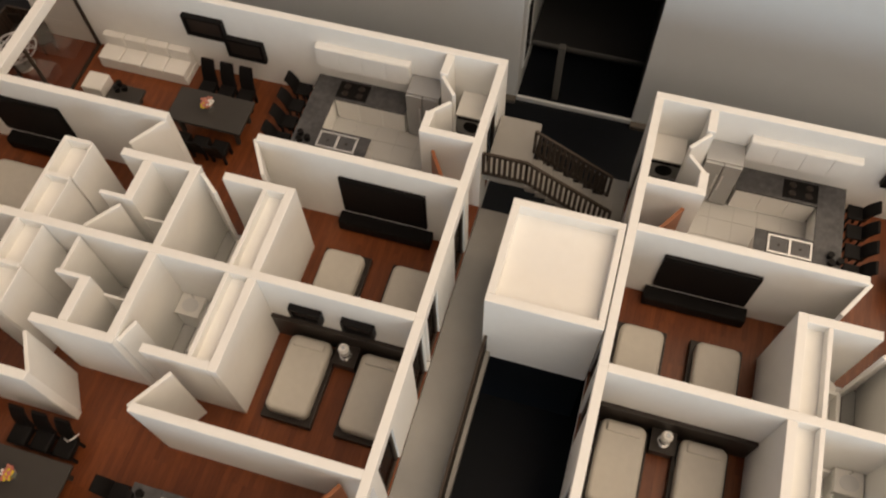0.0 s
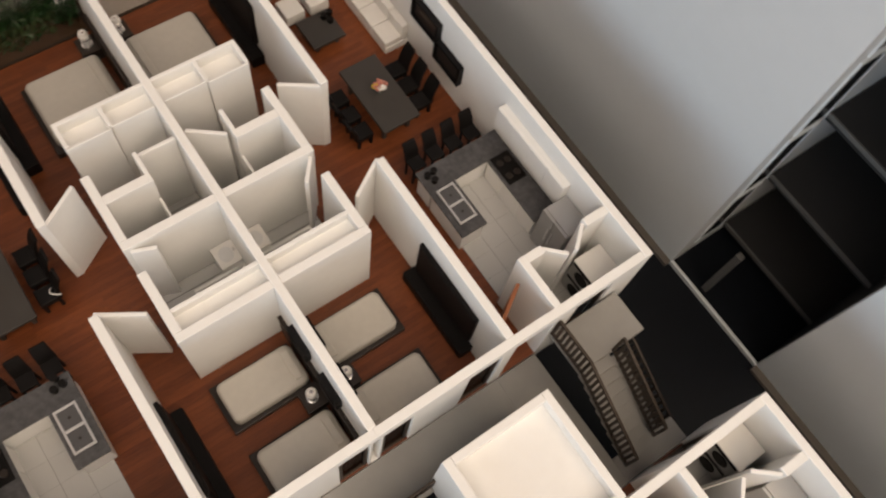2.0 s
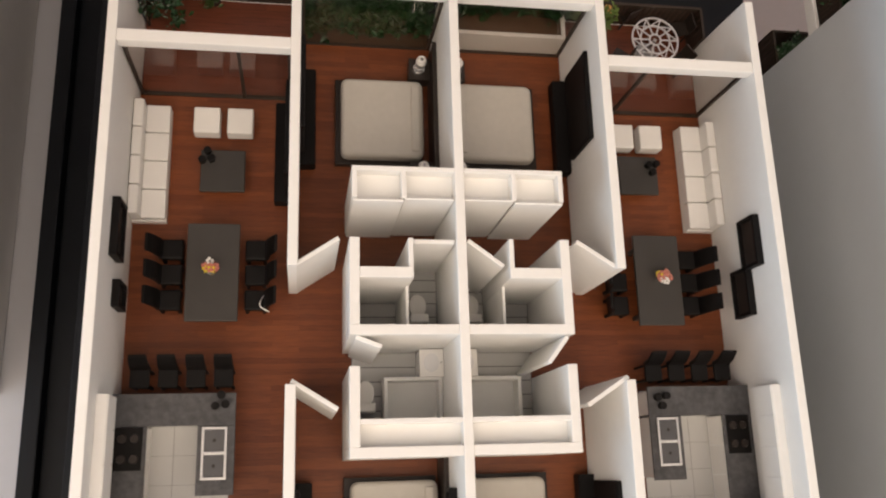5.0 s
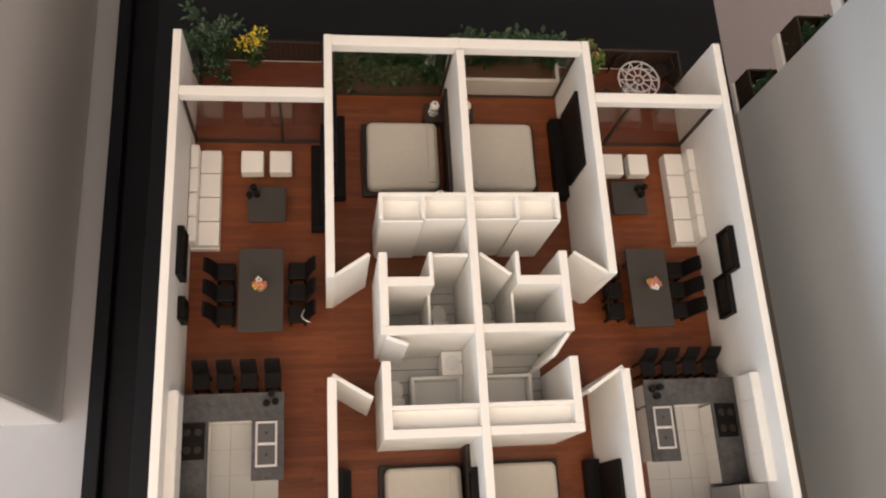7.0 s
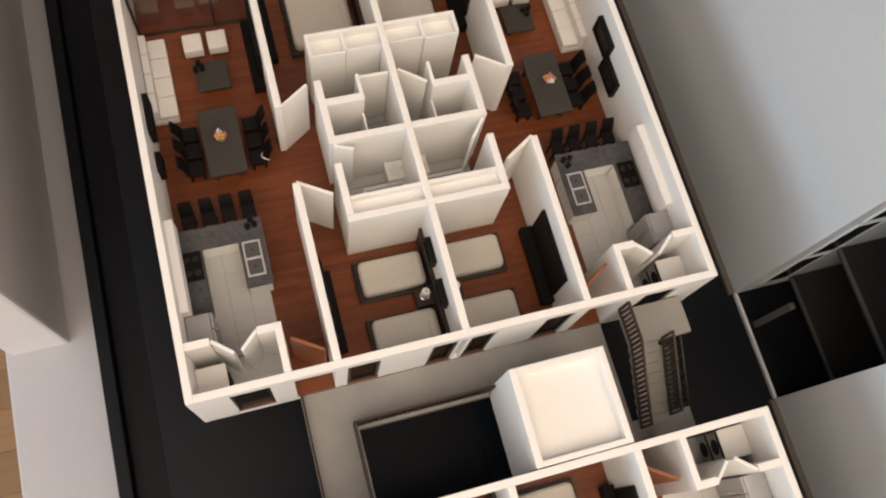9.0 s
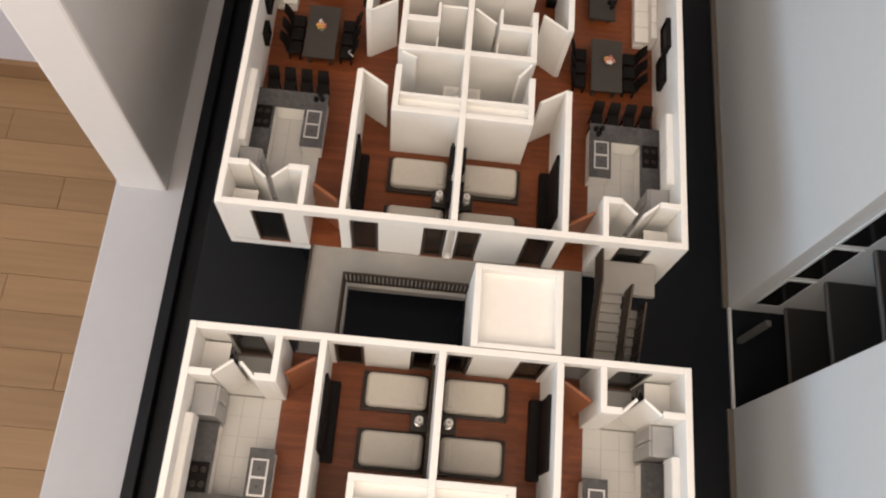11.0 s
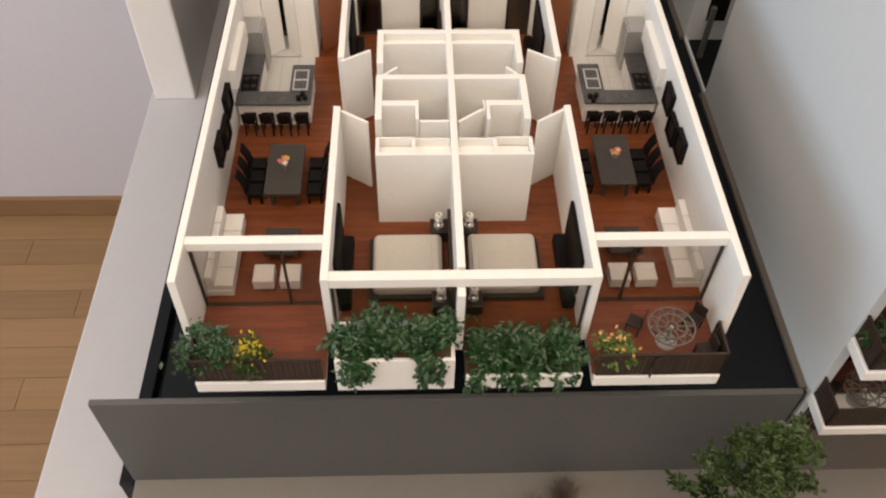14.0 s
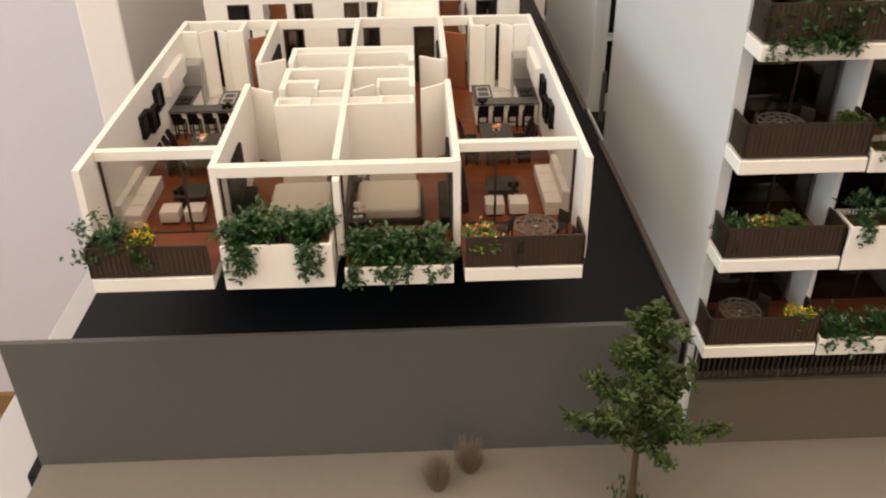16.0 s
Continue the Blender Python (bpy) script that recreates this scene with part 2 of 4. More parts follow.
slab("base_frame", BASEBLACK, (-11.45, -10.95, -15.2, 36.9, -11.5, -8.8), (-10.95, -8.75, -15.2, 36.9, -11.5, -9.3), bevel=0.05, label="black lipped frame round the base plate")



def floor_boards(x0, x1, y0, y1, w, length):
    rnd = random.Random(3)
    bm = bmesh.new()
    box(bm, -length / 2 + 0.03, length / 2 - 0.03, -w / 2 + 0.025, w / 2 - 0.025, -0.12, 0)
    first = part("board", bm, OAK, floor)
    me = first.data
    bpy.data.objects.remove(first)
    y, k = y0 + w / 2, 0
    while y < y1 - w * 0.4:
        x = x0 + (k * 0.37 % 1) * length
        while x < x1:
            board = new("board", me)
            board.parent = floor
            board.location = (x * S, y * S, FLOOR * S)
            x += length
        y, k = y + w, k + 1


# ---- the two blocks of flats ----
PLAN = {
    1: dict(y=2.0, core=3.69, cross=6.1, closet=9.45, beam=12.1, end=13.75),
    -1: dict(y=-1.62, core=3.71, cross=6.05, closet=9.42, beam=12.4, end=13.72),
}


class Flat:
    """One of four flats: x is counted from the party wall, d from the corridor."""

    def __init__(self, sx, sy):
        self.sx, self.sy, self.p = sx, sy, PLAN[sy]

    def x(self, v):
        return self.sx * v

    def y(self, d):
        return self.p["y"] + self.sy * d

    def b(self, x0, x1, d0, d1, z0, z1):
        return (*sorted((self.x(x0), self.x(x1))), *sorted((self.y(d0), self.y(d1))), z0, z1)

    def turn(self, deg):
        """The world's turn for a thing that faces deg in a flat with both signs plus."""
        a = radians(deg)
        return math.degrees(math.atan2(self.sy * math.sin(a), self.sx * math.cos(a)))


FLATS = [Flat(sx, sy) for sy in (1, -1) for sx in (-1, 1)]
H2 = H - 0.012


def leaf_door(name, f, hx, hd, ex, ed, mat, z1=2.66, label="", handle=False, thick=0.09, z0=0.02):
    """A door leaf that stands open from its hinge to its free edge."""
    x0, y0, x1, y1 = f.x(hx), f.y(hd), f.x(ex), f.y(ed)
    length, ang = math.hypot(x1 - x0, y1 - y0), math.degrees(math.atan2(y1 - y0, x1 - x0))
    root = thing(name, x0, y0, 0, ang, label, "door", "doors of the flats")
    bm = bmesh.new()
    box(bm, 0.02, length, -thick / 2, thick / 2, z0, z1, bevel=0.018)
    leaf = part("leaf", bm, mat, root)
    if handle:
        bm = bmesh.new()
        for s in (1, -1):
            box(bm, length - 0.16, length - 0.06, s * thick / 2, s * (thick / 2 + 0.05), 1.0, 1.05)
        part("handle", bm, CHROME, leaf, "small metal door handle")
    return root


for sy in (1, -1):
    a = Flat(1, sy)
    p = a.p
    e = p["end"]
    slab("slab", WHITE, a.b(-6.9, 6.9, 0, p["beam"] + 0.1, -0.45, -0.03), bevel=0.03, label="white floor slab of the cut-open storey")
    slab("slab_support", BASEBLACK, a.b(-5.0, 5.0, 0.6, p["beam"] - 3.5, -3.3, -0.45), bevel=0, label="black block under the floor slab")
    slab("party_wall", WHITE, a.b(-WT, WT, 0.2, e - 0.35, -0.03, H), a.b(-WT, WT, e - 0.35, e + 0.25, -0.03, 2.38), label="white wall between two flats")

for f in FLATS:
    p = f.p
    e, c, k, q = p["end"], p["core"], p["cross"], p["closet"]
    slab("parquet_floor", PARQUET, f.b(0.1, 6.9, 0.0, p["beam"], -0.03, 0), bevel=0, label="reddish brown parquet floor of a flat")
    slab("outer_wall", WHITE, f.b(6.9, 7.1, 0, e, -0.45, H), label="white outer side wall of a flat")
    slab("bedroom_wall", WHITE, f.b(3.25, 3.45, 0.2, 5.08, 0, H2), f.b(3.25, 3.45, 7.36, e, 0, H2), label="white bedroom wall")
    slab("corridor_wall", WHITE, f.b(0.1, 0.16, 0, 0.2, 0, 2.4), f.b(0.88, 2.25, 0, 0.2, 0, 2.4), f.b(3.12, 3.45, 0, 0.2, 0, 2.4), f.b(4.5, 5.1, 0, 0.2, -0.03, 2.4), f.b(6.1, 6.9, 0, 0.2, -0.03, 2.4), f.b(0.0, 6.9, 0, 0.2, 2.4, H2), bevel=0.012, label="white wall on the access corridor")
    slab("living_beam", WHITE, f.b(3.45, 6.9, p["beam"] - 0.13, p["beam"] + 0.13, 2.46, H2 - 0.01), label="white beam over the living room glazing")
    slab("bedroom_beam", WHITE, f.b(0.0, 3.25, e - 0.29, e, 2.42, H2 - 0.02), label="white beam over the bedroom glazing")
    # bathroom core
    slab("core_wall", WHITE, f.b(0.1, 2.25, c, c + 0.2, 0, H2), f.b(0.1, 2.25, k - 0.1, k + 0.1, 0, H2), f.b(0.1, 2.05, c + 0.62, c + 0.72, 0, H2 - 0.01), bevel=0.015, label="white cross walls of the bathroom core")
    slab("core_side_wall", WHITE, f.b(2.05, 2.25, c + 0.2, 5.4, 0, H2), f.b(2.05, 2.25, k + 0.1, 7.95, 0, H2), bevel=0.015, label="white side wall of the bathroom core")
    slab("bath_wall", WHITE, f.b(0.98, 2.05, 7.13, 7.35, 0, H2), f.b(0.98, 1.08, 7.35, 7.95, 0, H2 - 0.005), bevel=0.015, label="white stepped wall of the small bathroom")
    slab("shower_screen", WHITE, f.b(0.99, 1.05, k + 0.1, 7.13, 0.05, 1.95), bevel=0.01, label="thin white screen beside the shower")
    bf = slab("bath_floor", GROUT, f.b(0.1, 2.05, c + 0.72, k - 0.1, 0, 0.042), f.b(0.1, 2.05, k + 0.1, 7.13, 0, 0.042), f.b(0.1, 0.98, 7.13, 7.95, 0, 0.042), bevel=0, label="pale tiled bathroom floor")
    for x0, x1, d0, d1 in ((0.1, 2.05, c + 0.72, k - 0.1), (0.1, 2.05, k + 0.1, 7.13), (0.1, 0.98, 7.13, 7.95)):
        rows = max(2, round((d1 - d0) / 0.31))
        step = (d1 - d0) / rows
        shape = None
        for i in range(rows):
            if shape is None:
                bm = bmesh.new()
                box(bm, -(x1 - x0) / 2 + 0.012, (x1 - x0) / 2 - 0.012, -step / 2 + 0.012, step / 2 - 0.012, 0.04, 0.05)
                tile = part("tile", bm, TILE, bf)
                shape = tile.data
            else:
                tile = new("tile", shape)
                tile.parent = bf
            tile.location = (f.x((x0 + x1) / 2) * S, f.y(d0 + step * (i + 0.5)) * S, 0)
    slab("linen_shelf", WHITE, f.b(0.1, 2.05, c + 0.2, c + 0.62, 2.42, 2.48), bevel=0, label="white shelf inside the built-in cupboard")
    # built-in wardrobe
    w = thing("wardrobe", f.x(1.15), f.y(q - 0.35), 0, 0, "white built-in wardrobe with two sliding doors", "wardrobe", "wardrobes in the bedrooms")

    def wb(x0, x1, d0, d1, z0, z1):
        return (*sorted((f.sx * (x0 - 1.15), f.sx * (x1 - 1.15))), *sorted((f.sy * (d0 - q + 0.35), f.sy * (d1 - q + 0.35))), z0, z1)
    boxes("back_panel", WHITE, w, wb(0.1, 2.2, q - 0.1, q, 0, H2), bevel=0.012)
    boxes("side_panel", WHITE, w, wb(2.1, 2.2, q - 0.68, q - 0.1, 0, H2 - 0.003), bevel=0.012)
    boxes("divider", WHITE, w, wb(1.1, 1.2, q - 0.66, q - 0.1, 0, H2 - 0.004), bevel=0.012)
    boxes("top_shelf", WHITE, w, wb(0.1, 2.1, q - 0.66, q - 0.1, 2.4, 2.45), bevel=0)
    boxes("door", WHITE, w, wb(0.12, 1.14, q - 0.7, q - 0.66, 0.02, H2 - 0.02), bevel=0.012)
    boxes("door", WHITE, w, wb(1.16, 2.18, q - 0.75, q - 0.70, 0.02, H2 - 0.02), bevel=0.012)
    # laundry
    slab("laundry_wall", WHITE, f.b(4.5, 4.68, 0.2, 1.5, 0, H2), f.b(4.68, 5.12, 1.3, 1.5, 0, H2 - 0.004), f.b(6.28, 6.9, 1.3, 1.5, 0, H2 - 0.004), bevel=0.015, label="white wall of the laundry cupboard")

# ---- doors ----
for f in FLATS:
    k, c = f.p["cross"], f.p["core"]
    leaf_door("bedroom_door", f, 3.33, 7.38, 2.45, 7.95, WHITE, label="white bedroom door standing open")
    leaf_door("bedroom_door", f, 3.36, 5.16, 2.46, 4.6, WHITE, label="white bedroom door standing open")
    leaf_door("bathroom_door", f, 2.14, k - 0.12, 1.62 if f.sx < 0 else 1.72, 5.78 if f.sx < 0 and f.sy > 0 else 5.45, WHITE, label="white bathroom door standing ajar")
    leaf_door("entrance_door", f, 3.55, 0.62, 4.36, 1.14, OAKDOOR, 2.32, "orange-brown wooden entrance door standing open")
    leaf_door("laundry_door", f, 5.12, 1.44, 5.56, 1.02, WHITE, 2.7, "narrow white folding laundry door half open", False)
    leaf_door("laundry_door", f, 6.28, 1.44, 5.76, 1.0, WHITE, 2.7, "narrow white folding laundry door half open", False)
    if f.sx < 0:
        leaf_door("ensuite_door", f, 0.98, 7.9, 0.12, 7.9, WHITE, label="white ensuite door closed")
    else:
        leaf_door("ensuite_door", f, 0.14, 7.95, 0.88, 7.4, WHITE, label="white ensuite door standing open")

# ---- windows on the corridor ----


def window(f, x0, x1, d, z0, z1, name, mat, label, rail=False):
    root = thing(name, f.x((x0 + x1) / 2), f.y(d), 0, 0, label, "window", "", "structure")
    w = (x1 - x0) / 2
    bm = bmesh.new()
    for b in ((-w, -w + 0.07, -0.06, 0.06, z0, z1), (w - 0.07, w, -0.06, 0.06, z0, z1), (-w + 0.07, w - 0.07, -0.06, 0.06, z0, z0 + 0.07), (-w + 0.07, w - 0.07, -0.06, 0.06, z1 - 0.07, z1)):
        box(bm, *b, bevel=0.008)
    part("window_frame", bm, BRONZE, root, "dark bronze frame")
    pane = boxes("pane", mat, root, (-w + 0.07, w - 0.07, -0.015, 0.015, z0 + 0.07, z1 - 0.07), bevel=0)
    pane.visible_shadow = False
    return root


for f in FLATS:
    window(f, 0.18, 0.86, 0.1, 0.0, 2.38, "window_1", SMOKE, "tall dark-framed smoked glass window")
    window(f, 2.27, 3.1, 0.1, 0.0, 2.38, "window_2", SMOKE, "tall dark-framed smoked glass window")
    window(f, 5.12, 6.08, 0.1, 0.0, 2.38, "window_3", DARKGLASS, "tall black-glazed laundry window")

# ---- access gallery, lift and stair ----
slab("gallery_floor", CONCRETE, (-4.45, 0.72, 0.72, 1.98, -0.4, -0.02), (0.72, 3.37, 0.95, 1.98, -0.4, -0.02), (-4.45, -3.08, -1.6, 0.72, -0.4, -0.02), bevel=0, label="grey concrete access gallery floor")
slab("gallery_floor_2", CONCRETE, (3.37, 4.5, -1.6, 1.98, -0.4, -0.02), (4.5, 6.3, -1.6, -1.0, -0.4, -0.02), bevel=0.02, label="grey concrete gallery floor before the stair")
shaft = thing("lift_shaft", 2.05, -0.34, 0, 0, "white box of the lift shaft with a sunk roof", "lift shaft", "", "structure")
boxes("shaft_foot", BASEBLACK, shaft, (-1.28, 1.28, -1.23, 1.25, -3.3, -0.35), bevel=0)
for row in ((-1.3, -1.1, -1.25, 1.27), (1.12, 1.3, -1.25, 1.27), (-1.1, 1.12, 1.09, 1.27), (-1.1, 1.12, -1.25, -1.1)):
    boxes("shaft_wall", WHITE, shaft, (*row, -0.35, H - 0.02), bevel=0.02)
boxes("roof_panel", WHITE, shaft, (-1.1, 1.12, -1.1, 1.09, 2.3, 2.42), bevel=0)


def railing(name, pts, top, label, post=0.13, bar=0.035, solid=False, group="", base=0.06, material=None):
    """A slatted rail along straight stretches; pts are x, y, z of its foot."""
    mat = material or BRONZE
    root = thing(name, *pts[0], 0, label, "railing", group)
    o = Vector(pts[0])
    for p0, p1 in zip(pts, pts[1:]):
        v0, v1 = Vector(p0) - o, Vector(p1) - o
        flat = Vector((v1.x - v0.x, v1.y - v0.y, 0))
        n = max(2, int(flat.length / post))
        side = Vector((-flat.y, flat.x, 0)).normalized() * 0.03
        for lo, hi in ((top - 0.08, top), (base, base + 0.07)):
            bm = bmesh.new()
            quad = []
            for v in (v0, v1):
                for s in (-1, 1):
                    for h in (lo, hi):
                        quad.append(bm.verts.new(v + side * s + Vector((0, 0, h))))
            bmesh.ops.convex_hull(bm, input=quad)
            part("rail", bm, mat, root)
        me = None
        for i in range(n + 1):
            v = v0.lerp(v1, i / n)
            if me is None:
                bm = bmesh.new()
                box(bm, -bar, bar, -bar, bar, base, top - 0.04)
                slat = part("slat", bm, mat, root)
                me = slat.data
            else:
                slat = new("slat", me)
                slat.parent = root
            slat.location = v * S
        if solid:
            bm = bmesh.new()
            quad = []
            for v in (v0, v1):
                for h in (base, top - 0.1):
                    quad.append(bm.verts.new(v + side * 0.3 + Vector((0, 0, h))))
                    quad.append(bm.verts.new(v - side * 0.3 + Vector((0, 0, h))))
            bmesh.ops.convex_hull(bm, input=quad)
            part("panel", bm, PANEL, root, "dark brown panel behind the slats")
    return root


railing("gallery_railing", [(-3.2, -1.5, 0), (-3.2, 0.84, 0), (0.7, 0.84, 0)], 0.95, "dark bronze slatted railing round the light well", group="railings on the access gallery")
railing("gallery_railing", [(-4.4, -1.5, 0), (-4.4, 1.95, 0)], 0.12, "low dark edge rail of the gallery", post=1.2, group="railings on the access gallery", base=0.0)
stair = thing("stair", 5.0, 0, 0, 0, "grey concrete stair with a raised landing", "stair", "", "structure")
NS, ZL = 8, 1.36
for i in range(NS):
    y1 = 0.9 - i * 0.27
    z1 = ZL - (i + 1) * ZL / (NS + 1)
    boxes("step", CONCRETE, stair, (-0.35, 0.5, y1 - 0.27, y1, z1 - 0.2, z1), bevel=0.012)
boxes("landing", CONCRETE, stair, (-0.35, 1.5, 0.9, 1.96, ZL - 0.25, ZL), bevel=0.02)
for i in range(NS):
    z1 = -0.04 - 0.17 * (NS - i)
    boxes("step", CONCRETE, stair, (0.62, 1.4, -1.25 + i * 0.27, -0.98 + i * 0.27, z1 - 0.2, z1), bevel=0.012)
railing("stair_railing", [(4.62, 1.95, ZL), (4.62, 0.9, ZL), (4.62, -1.25, 0.1)], 0.95, "dark bronze slatted stair railing", post=0.12, group="railings on the stair")
railing("stair_railing", [(5.55, 0.9, ZL), (5.55, -1.1, 0.2)], 0.95, "dark bronze slatted stair railing", post=0.12, group="railings on the stair")
railing("stair_railing", [(6.42, 0.9, -0.2), (6.42, -1.3, -1.4)], 0.95, "dark bronze slatted stair railing", post=0.16, group="railings on the stair")

# ---- furniture, built once and copied ----
FAR = (0.0, 0.0, -20.0)


def bent_back(parent, w, y, z0, z1):
    """A padded back that leans and curls backwards towards its top."""
    bm = bmesh.new()
    rings = []
    for i in range(7):
        s = i / 6
        z, yy, t = z0 + (z1 - z0) * s, y - 0.03 - 0.2 * s * s, 0.05 - 0.02 * s
        ww = w * (1 - 0.1 * s * s)
        rings.append([bm.verts.new(p) for p in ((-ww, yy - t * 0.5, z), (-ww * 0.9, yy - t, z), (ww * 0.9, yy - t, z), (ww, yy - t * 0.5, z), (ww, yy + t * 0.5, z), (ww * 0.9, yy + t, z), (-ww * 0.9, yy + t, z), (-ww, yy + t * 0.5, z))])
    for r0, r1 in zip(rings, rings[1:]):
        for i in range(8):
            bm.faces.new((r0[i], r0[(i + 1) % 8], r1[(i + 1) % 8], r1[i]))
    bm.faces.new(rings[0])
    bm.faces.new(rings[-1])
    return part("backrest", bm, BLACK, parent)


def dining_chair(x, y, rz):
    c = thing("dining_chair", x, y, 0, rz, "black high-backed dining chair at the dining table", "chair", "chairs round the dining tables")
    boxes("seat", BLACK, c, (-0.22, 0.22, -0.22, 0.24, 0.3, 0.48), bevel=0.04)
    bent_back(c, 0.21, -0.2, 0.4, 1.12)
    for sx in (-0.18, 0.18):
        for sy in (-0.18, 0.18):
            boxes("leg", BLACK, c, (sx - 0.035, sx + 0.035, sy - 0.035, sy + 0.035, 0, 0.3), bevel=0.008)
    return c


def bar_stool(x, y, rz):
    c = thing("bar_stool", x, y, 0, rz, "black bar stool with a low back at the kitchen counter", "bar stool", "bar stools at the counters")
    boxes("seat", BLACK, c, (-0.2, 0.2, -0.2, 0.2, 0.62, 0.7), bevel=0.03)
    bent_back(c, 0.2, -0.17, 0.62, 1.12)
    for sx in (-0.16, 0.16):
        for sy in (-0.16, 0.16):
            boxes("leg", BLACK, c, (sx - 0.025, sx + 0.025, sy - 0.025, sy + 0.025, 0, 0.62), bevel=0.006)
    boxes("footrest", BLACK, c, (-0.16, 0.16, 0.14, 0.18, 0.22, 0.26), bevel=0.006)
    return c


def dining_table(x, y, rz):
    c = thing("dining_table", x, y, 0, rz, "dark grey rectangular dining table on four legs", "table", "dining tables")
    boxes("tabletop", GREYTOP, c, (-0.55, 0.55, -1.07, 1.07, 0.67, 0.76), bevel=0.02)
    for sx in (-0.36, 0.36):
        for sy in (-0.8, 0.8):
            boxes("leg", GREYTOP, c, (sx - 0.05, sx + 0.05, sy - 0.05, sy + 0.05, 0, 0.67), bevel=0.01)
    return c


def coffee_table(x, y, rz):
    c = thing("coffee_table", x, y, 0, rz, "square dark grey coffee table in the living room", "coffee table", "coffee tables")
    boxes("tabletop", GREYTOP, c, (-0.49, 0.49, -0.49, 0.49, 0.3, 0.4), bevel=0.02)
    for sx in (-0.3, 0.3):
        for sy in (-0.3, 0.3):
            boxes("leg", GREYTOP, c, (sx - 0.05, sx + 0.05, sy - 0.05, sy + 0.05, 0, 0.3), bevel=0.01)
    return c


def cups(x, y, z, rz, name="black_cups", label="three small black cups standing together"):
    c = thing(name, x, y, z, rz, label, "cups", "cups on tables and counters")
    for px, py in ((0, 0), (0.2, 0.03), (0.09, -0.19)):
        bm = bmesh.new()
        tube(bm, px, py, 0, 0.14, 0.075, 0.085, 12)
        part("cup", bm, BLACK, c)
    return c


def pouf(x, y, rz):
    c = thing("pouf", x, y, 0, rz, "square white leather pouf beside the coffee table", "pouf", "poufs in the living rooms")
    boxes("cushion", SOFA, c, (-0.29, 0.29, -0.31, 0.31, 0.08, 0.45), bevel=0.04)
    boxes("plinth", DARKWOOD, c, (-0.25, 0.25, -0.27, 0.27, 0, 0.08), bevel=0)
    return c


def sofa(x, y, rz):
    """Its back lies along +x; four seats along y."""
    c = thing("sofa", x, y, 0, rz, "long white leather sofa with four seat cushions", "sofa", "sofas in the living rooms")
    boxes("base", SOFA, c, (-0.29, 0.44, -1.35, 1.35, 0, 0.22), bevel=0.02)
    for i in range(4):
        y0 = -1.34 + i * 0.67
        boxes("seat_cushion", SOFA, c, (-0.3, 0.22, y0 + 0.01, y0 + 0.66, 0.22, 0.44), bevel=0.035)
        boxes("back_cushion", SOFA, c, (0.22, 0.44, y0 + 0.01, y0 + 0.66, 0.22, 0.8), bevel=0.045)
    return c


def bed(x, y, rz, w, l, name, label, group, fold=True):
    """Its head is towards +x; x, y are the middle of the mattress."""
    c = thing(name, x, y, 0, rz, label, "bed", group)
    boxes("bed_frame", DARKWOOD, c, (-l / 2 - 0.12, l / 2, -w / 2 - 0.09, w / 2 + 0.09, 0, 0.2), bevel=0.02)
    bm = bmesh.new()
    rings = []
    for inset, z in ((0.02, 0.2), (0.0, 0.26), (0.0, 0.44), (0.015, 0.49), (0.045, 0.525), (0.09, 0.542)):
        ring, r = [], 0.17 - inset * 0.5
        for cx, cy, a0 in ((1, 1, 0), (-1, 1, 90), (-1, -1, 180), (1, -1, 270)):
            for i in range(6):
                a = radians(a0 + i * 18)
                ring.append(bm.verts.new((cx * (l / 2 - inset - r) + r * math.cos(a), cy * (w / 2 - inset - r) + r * math.sin(a), z)))
        rings.append(ring)
    for r0, r1 in zip(rings, rings[1:]):
        for i in range(24):
            bm.faces.new((r0[i], r0[(i + 1) % 24], r1[(i + 1) % 24], r1[i]))
    bm.faces.new(rings[-1])
    bm.faces.new(rings[0][::-1])
    mattress = part("mattress", bm, CREAM, c, "cream bedspread drawn tight")
    if fold:
        boxes("bolster", CREAM, mattress, (l / 2 - 0.3, l / 2 - 0.1, -w / 2 + 0.14, w / 2 - 0.14, 0.52, 0.605), bevel=0.035)
    return c


def table_lamp(x, y, z):
    c = thing("table_lamp", x, y, z, 0, "small chrome bedside lamp with stacked discs", "table lamp", "lamps on the bedside tables")
    for name, z0, z1, r0, r1, mat in (("foot", 0, 0.05, 0.15, 0.14, CHROME), ("stem", 0.05, 0.3, 0.03, 0.03, CHROME), ("globe", 0.12, 0.24, 0.09, 0.12, CHROME), ("shade", 0.4, 0.5, 0.13, 0.1, SOFA), ("finial", 0.5, 0.53, 0.05, 0.04, CHROME), ("neck", 0.3, 0.4, 0.03, 0.03, CHROME)):
        bm = bmesh.new()
        tube(bm, 0, 0, z0, z1, r0, r1, 20)
        part(name, bm, mat, c)
    return c


def lamp_at(x, y, z, rz):
    return table_lamp(x, y, z)


def bedside_table(x, y, rz):
    c = thing("bedside_table", x, y, 0, rz, "low dark-stained bedside table", "bedside table", "bedside tables")
    body = boxes("body", DARKWOOD, c, (-0.24, 0.24, -0.26, 0.26, 0.06, 0.42), bevel=0.015)
    boxes("drawer", DARKWOOD, body, (-0.26, -0.24, -0.23, 0.23, 0.12, 0.38), bevel=0.006)
    boxes("top", DARKWOOD, c, (-0.27, 0.25, -0.28, 0.28, 0.42, 0.46), bevel=0.01)
    for sx in (-0.2, 0.2):
        for sy in (-0.2, 0.2):
            boxes("foot", DARKWOOD, c, (sx - 0.03, sx + 0.03, sy - 0.03, sy + 0.03, 0, 0.06), bevel=0)
    return c


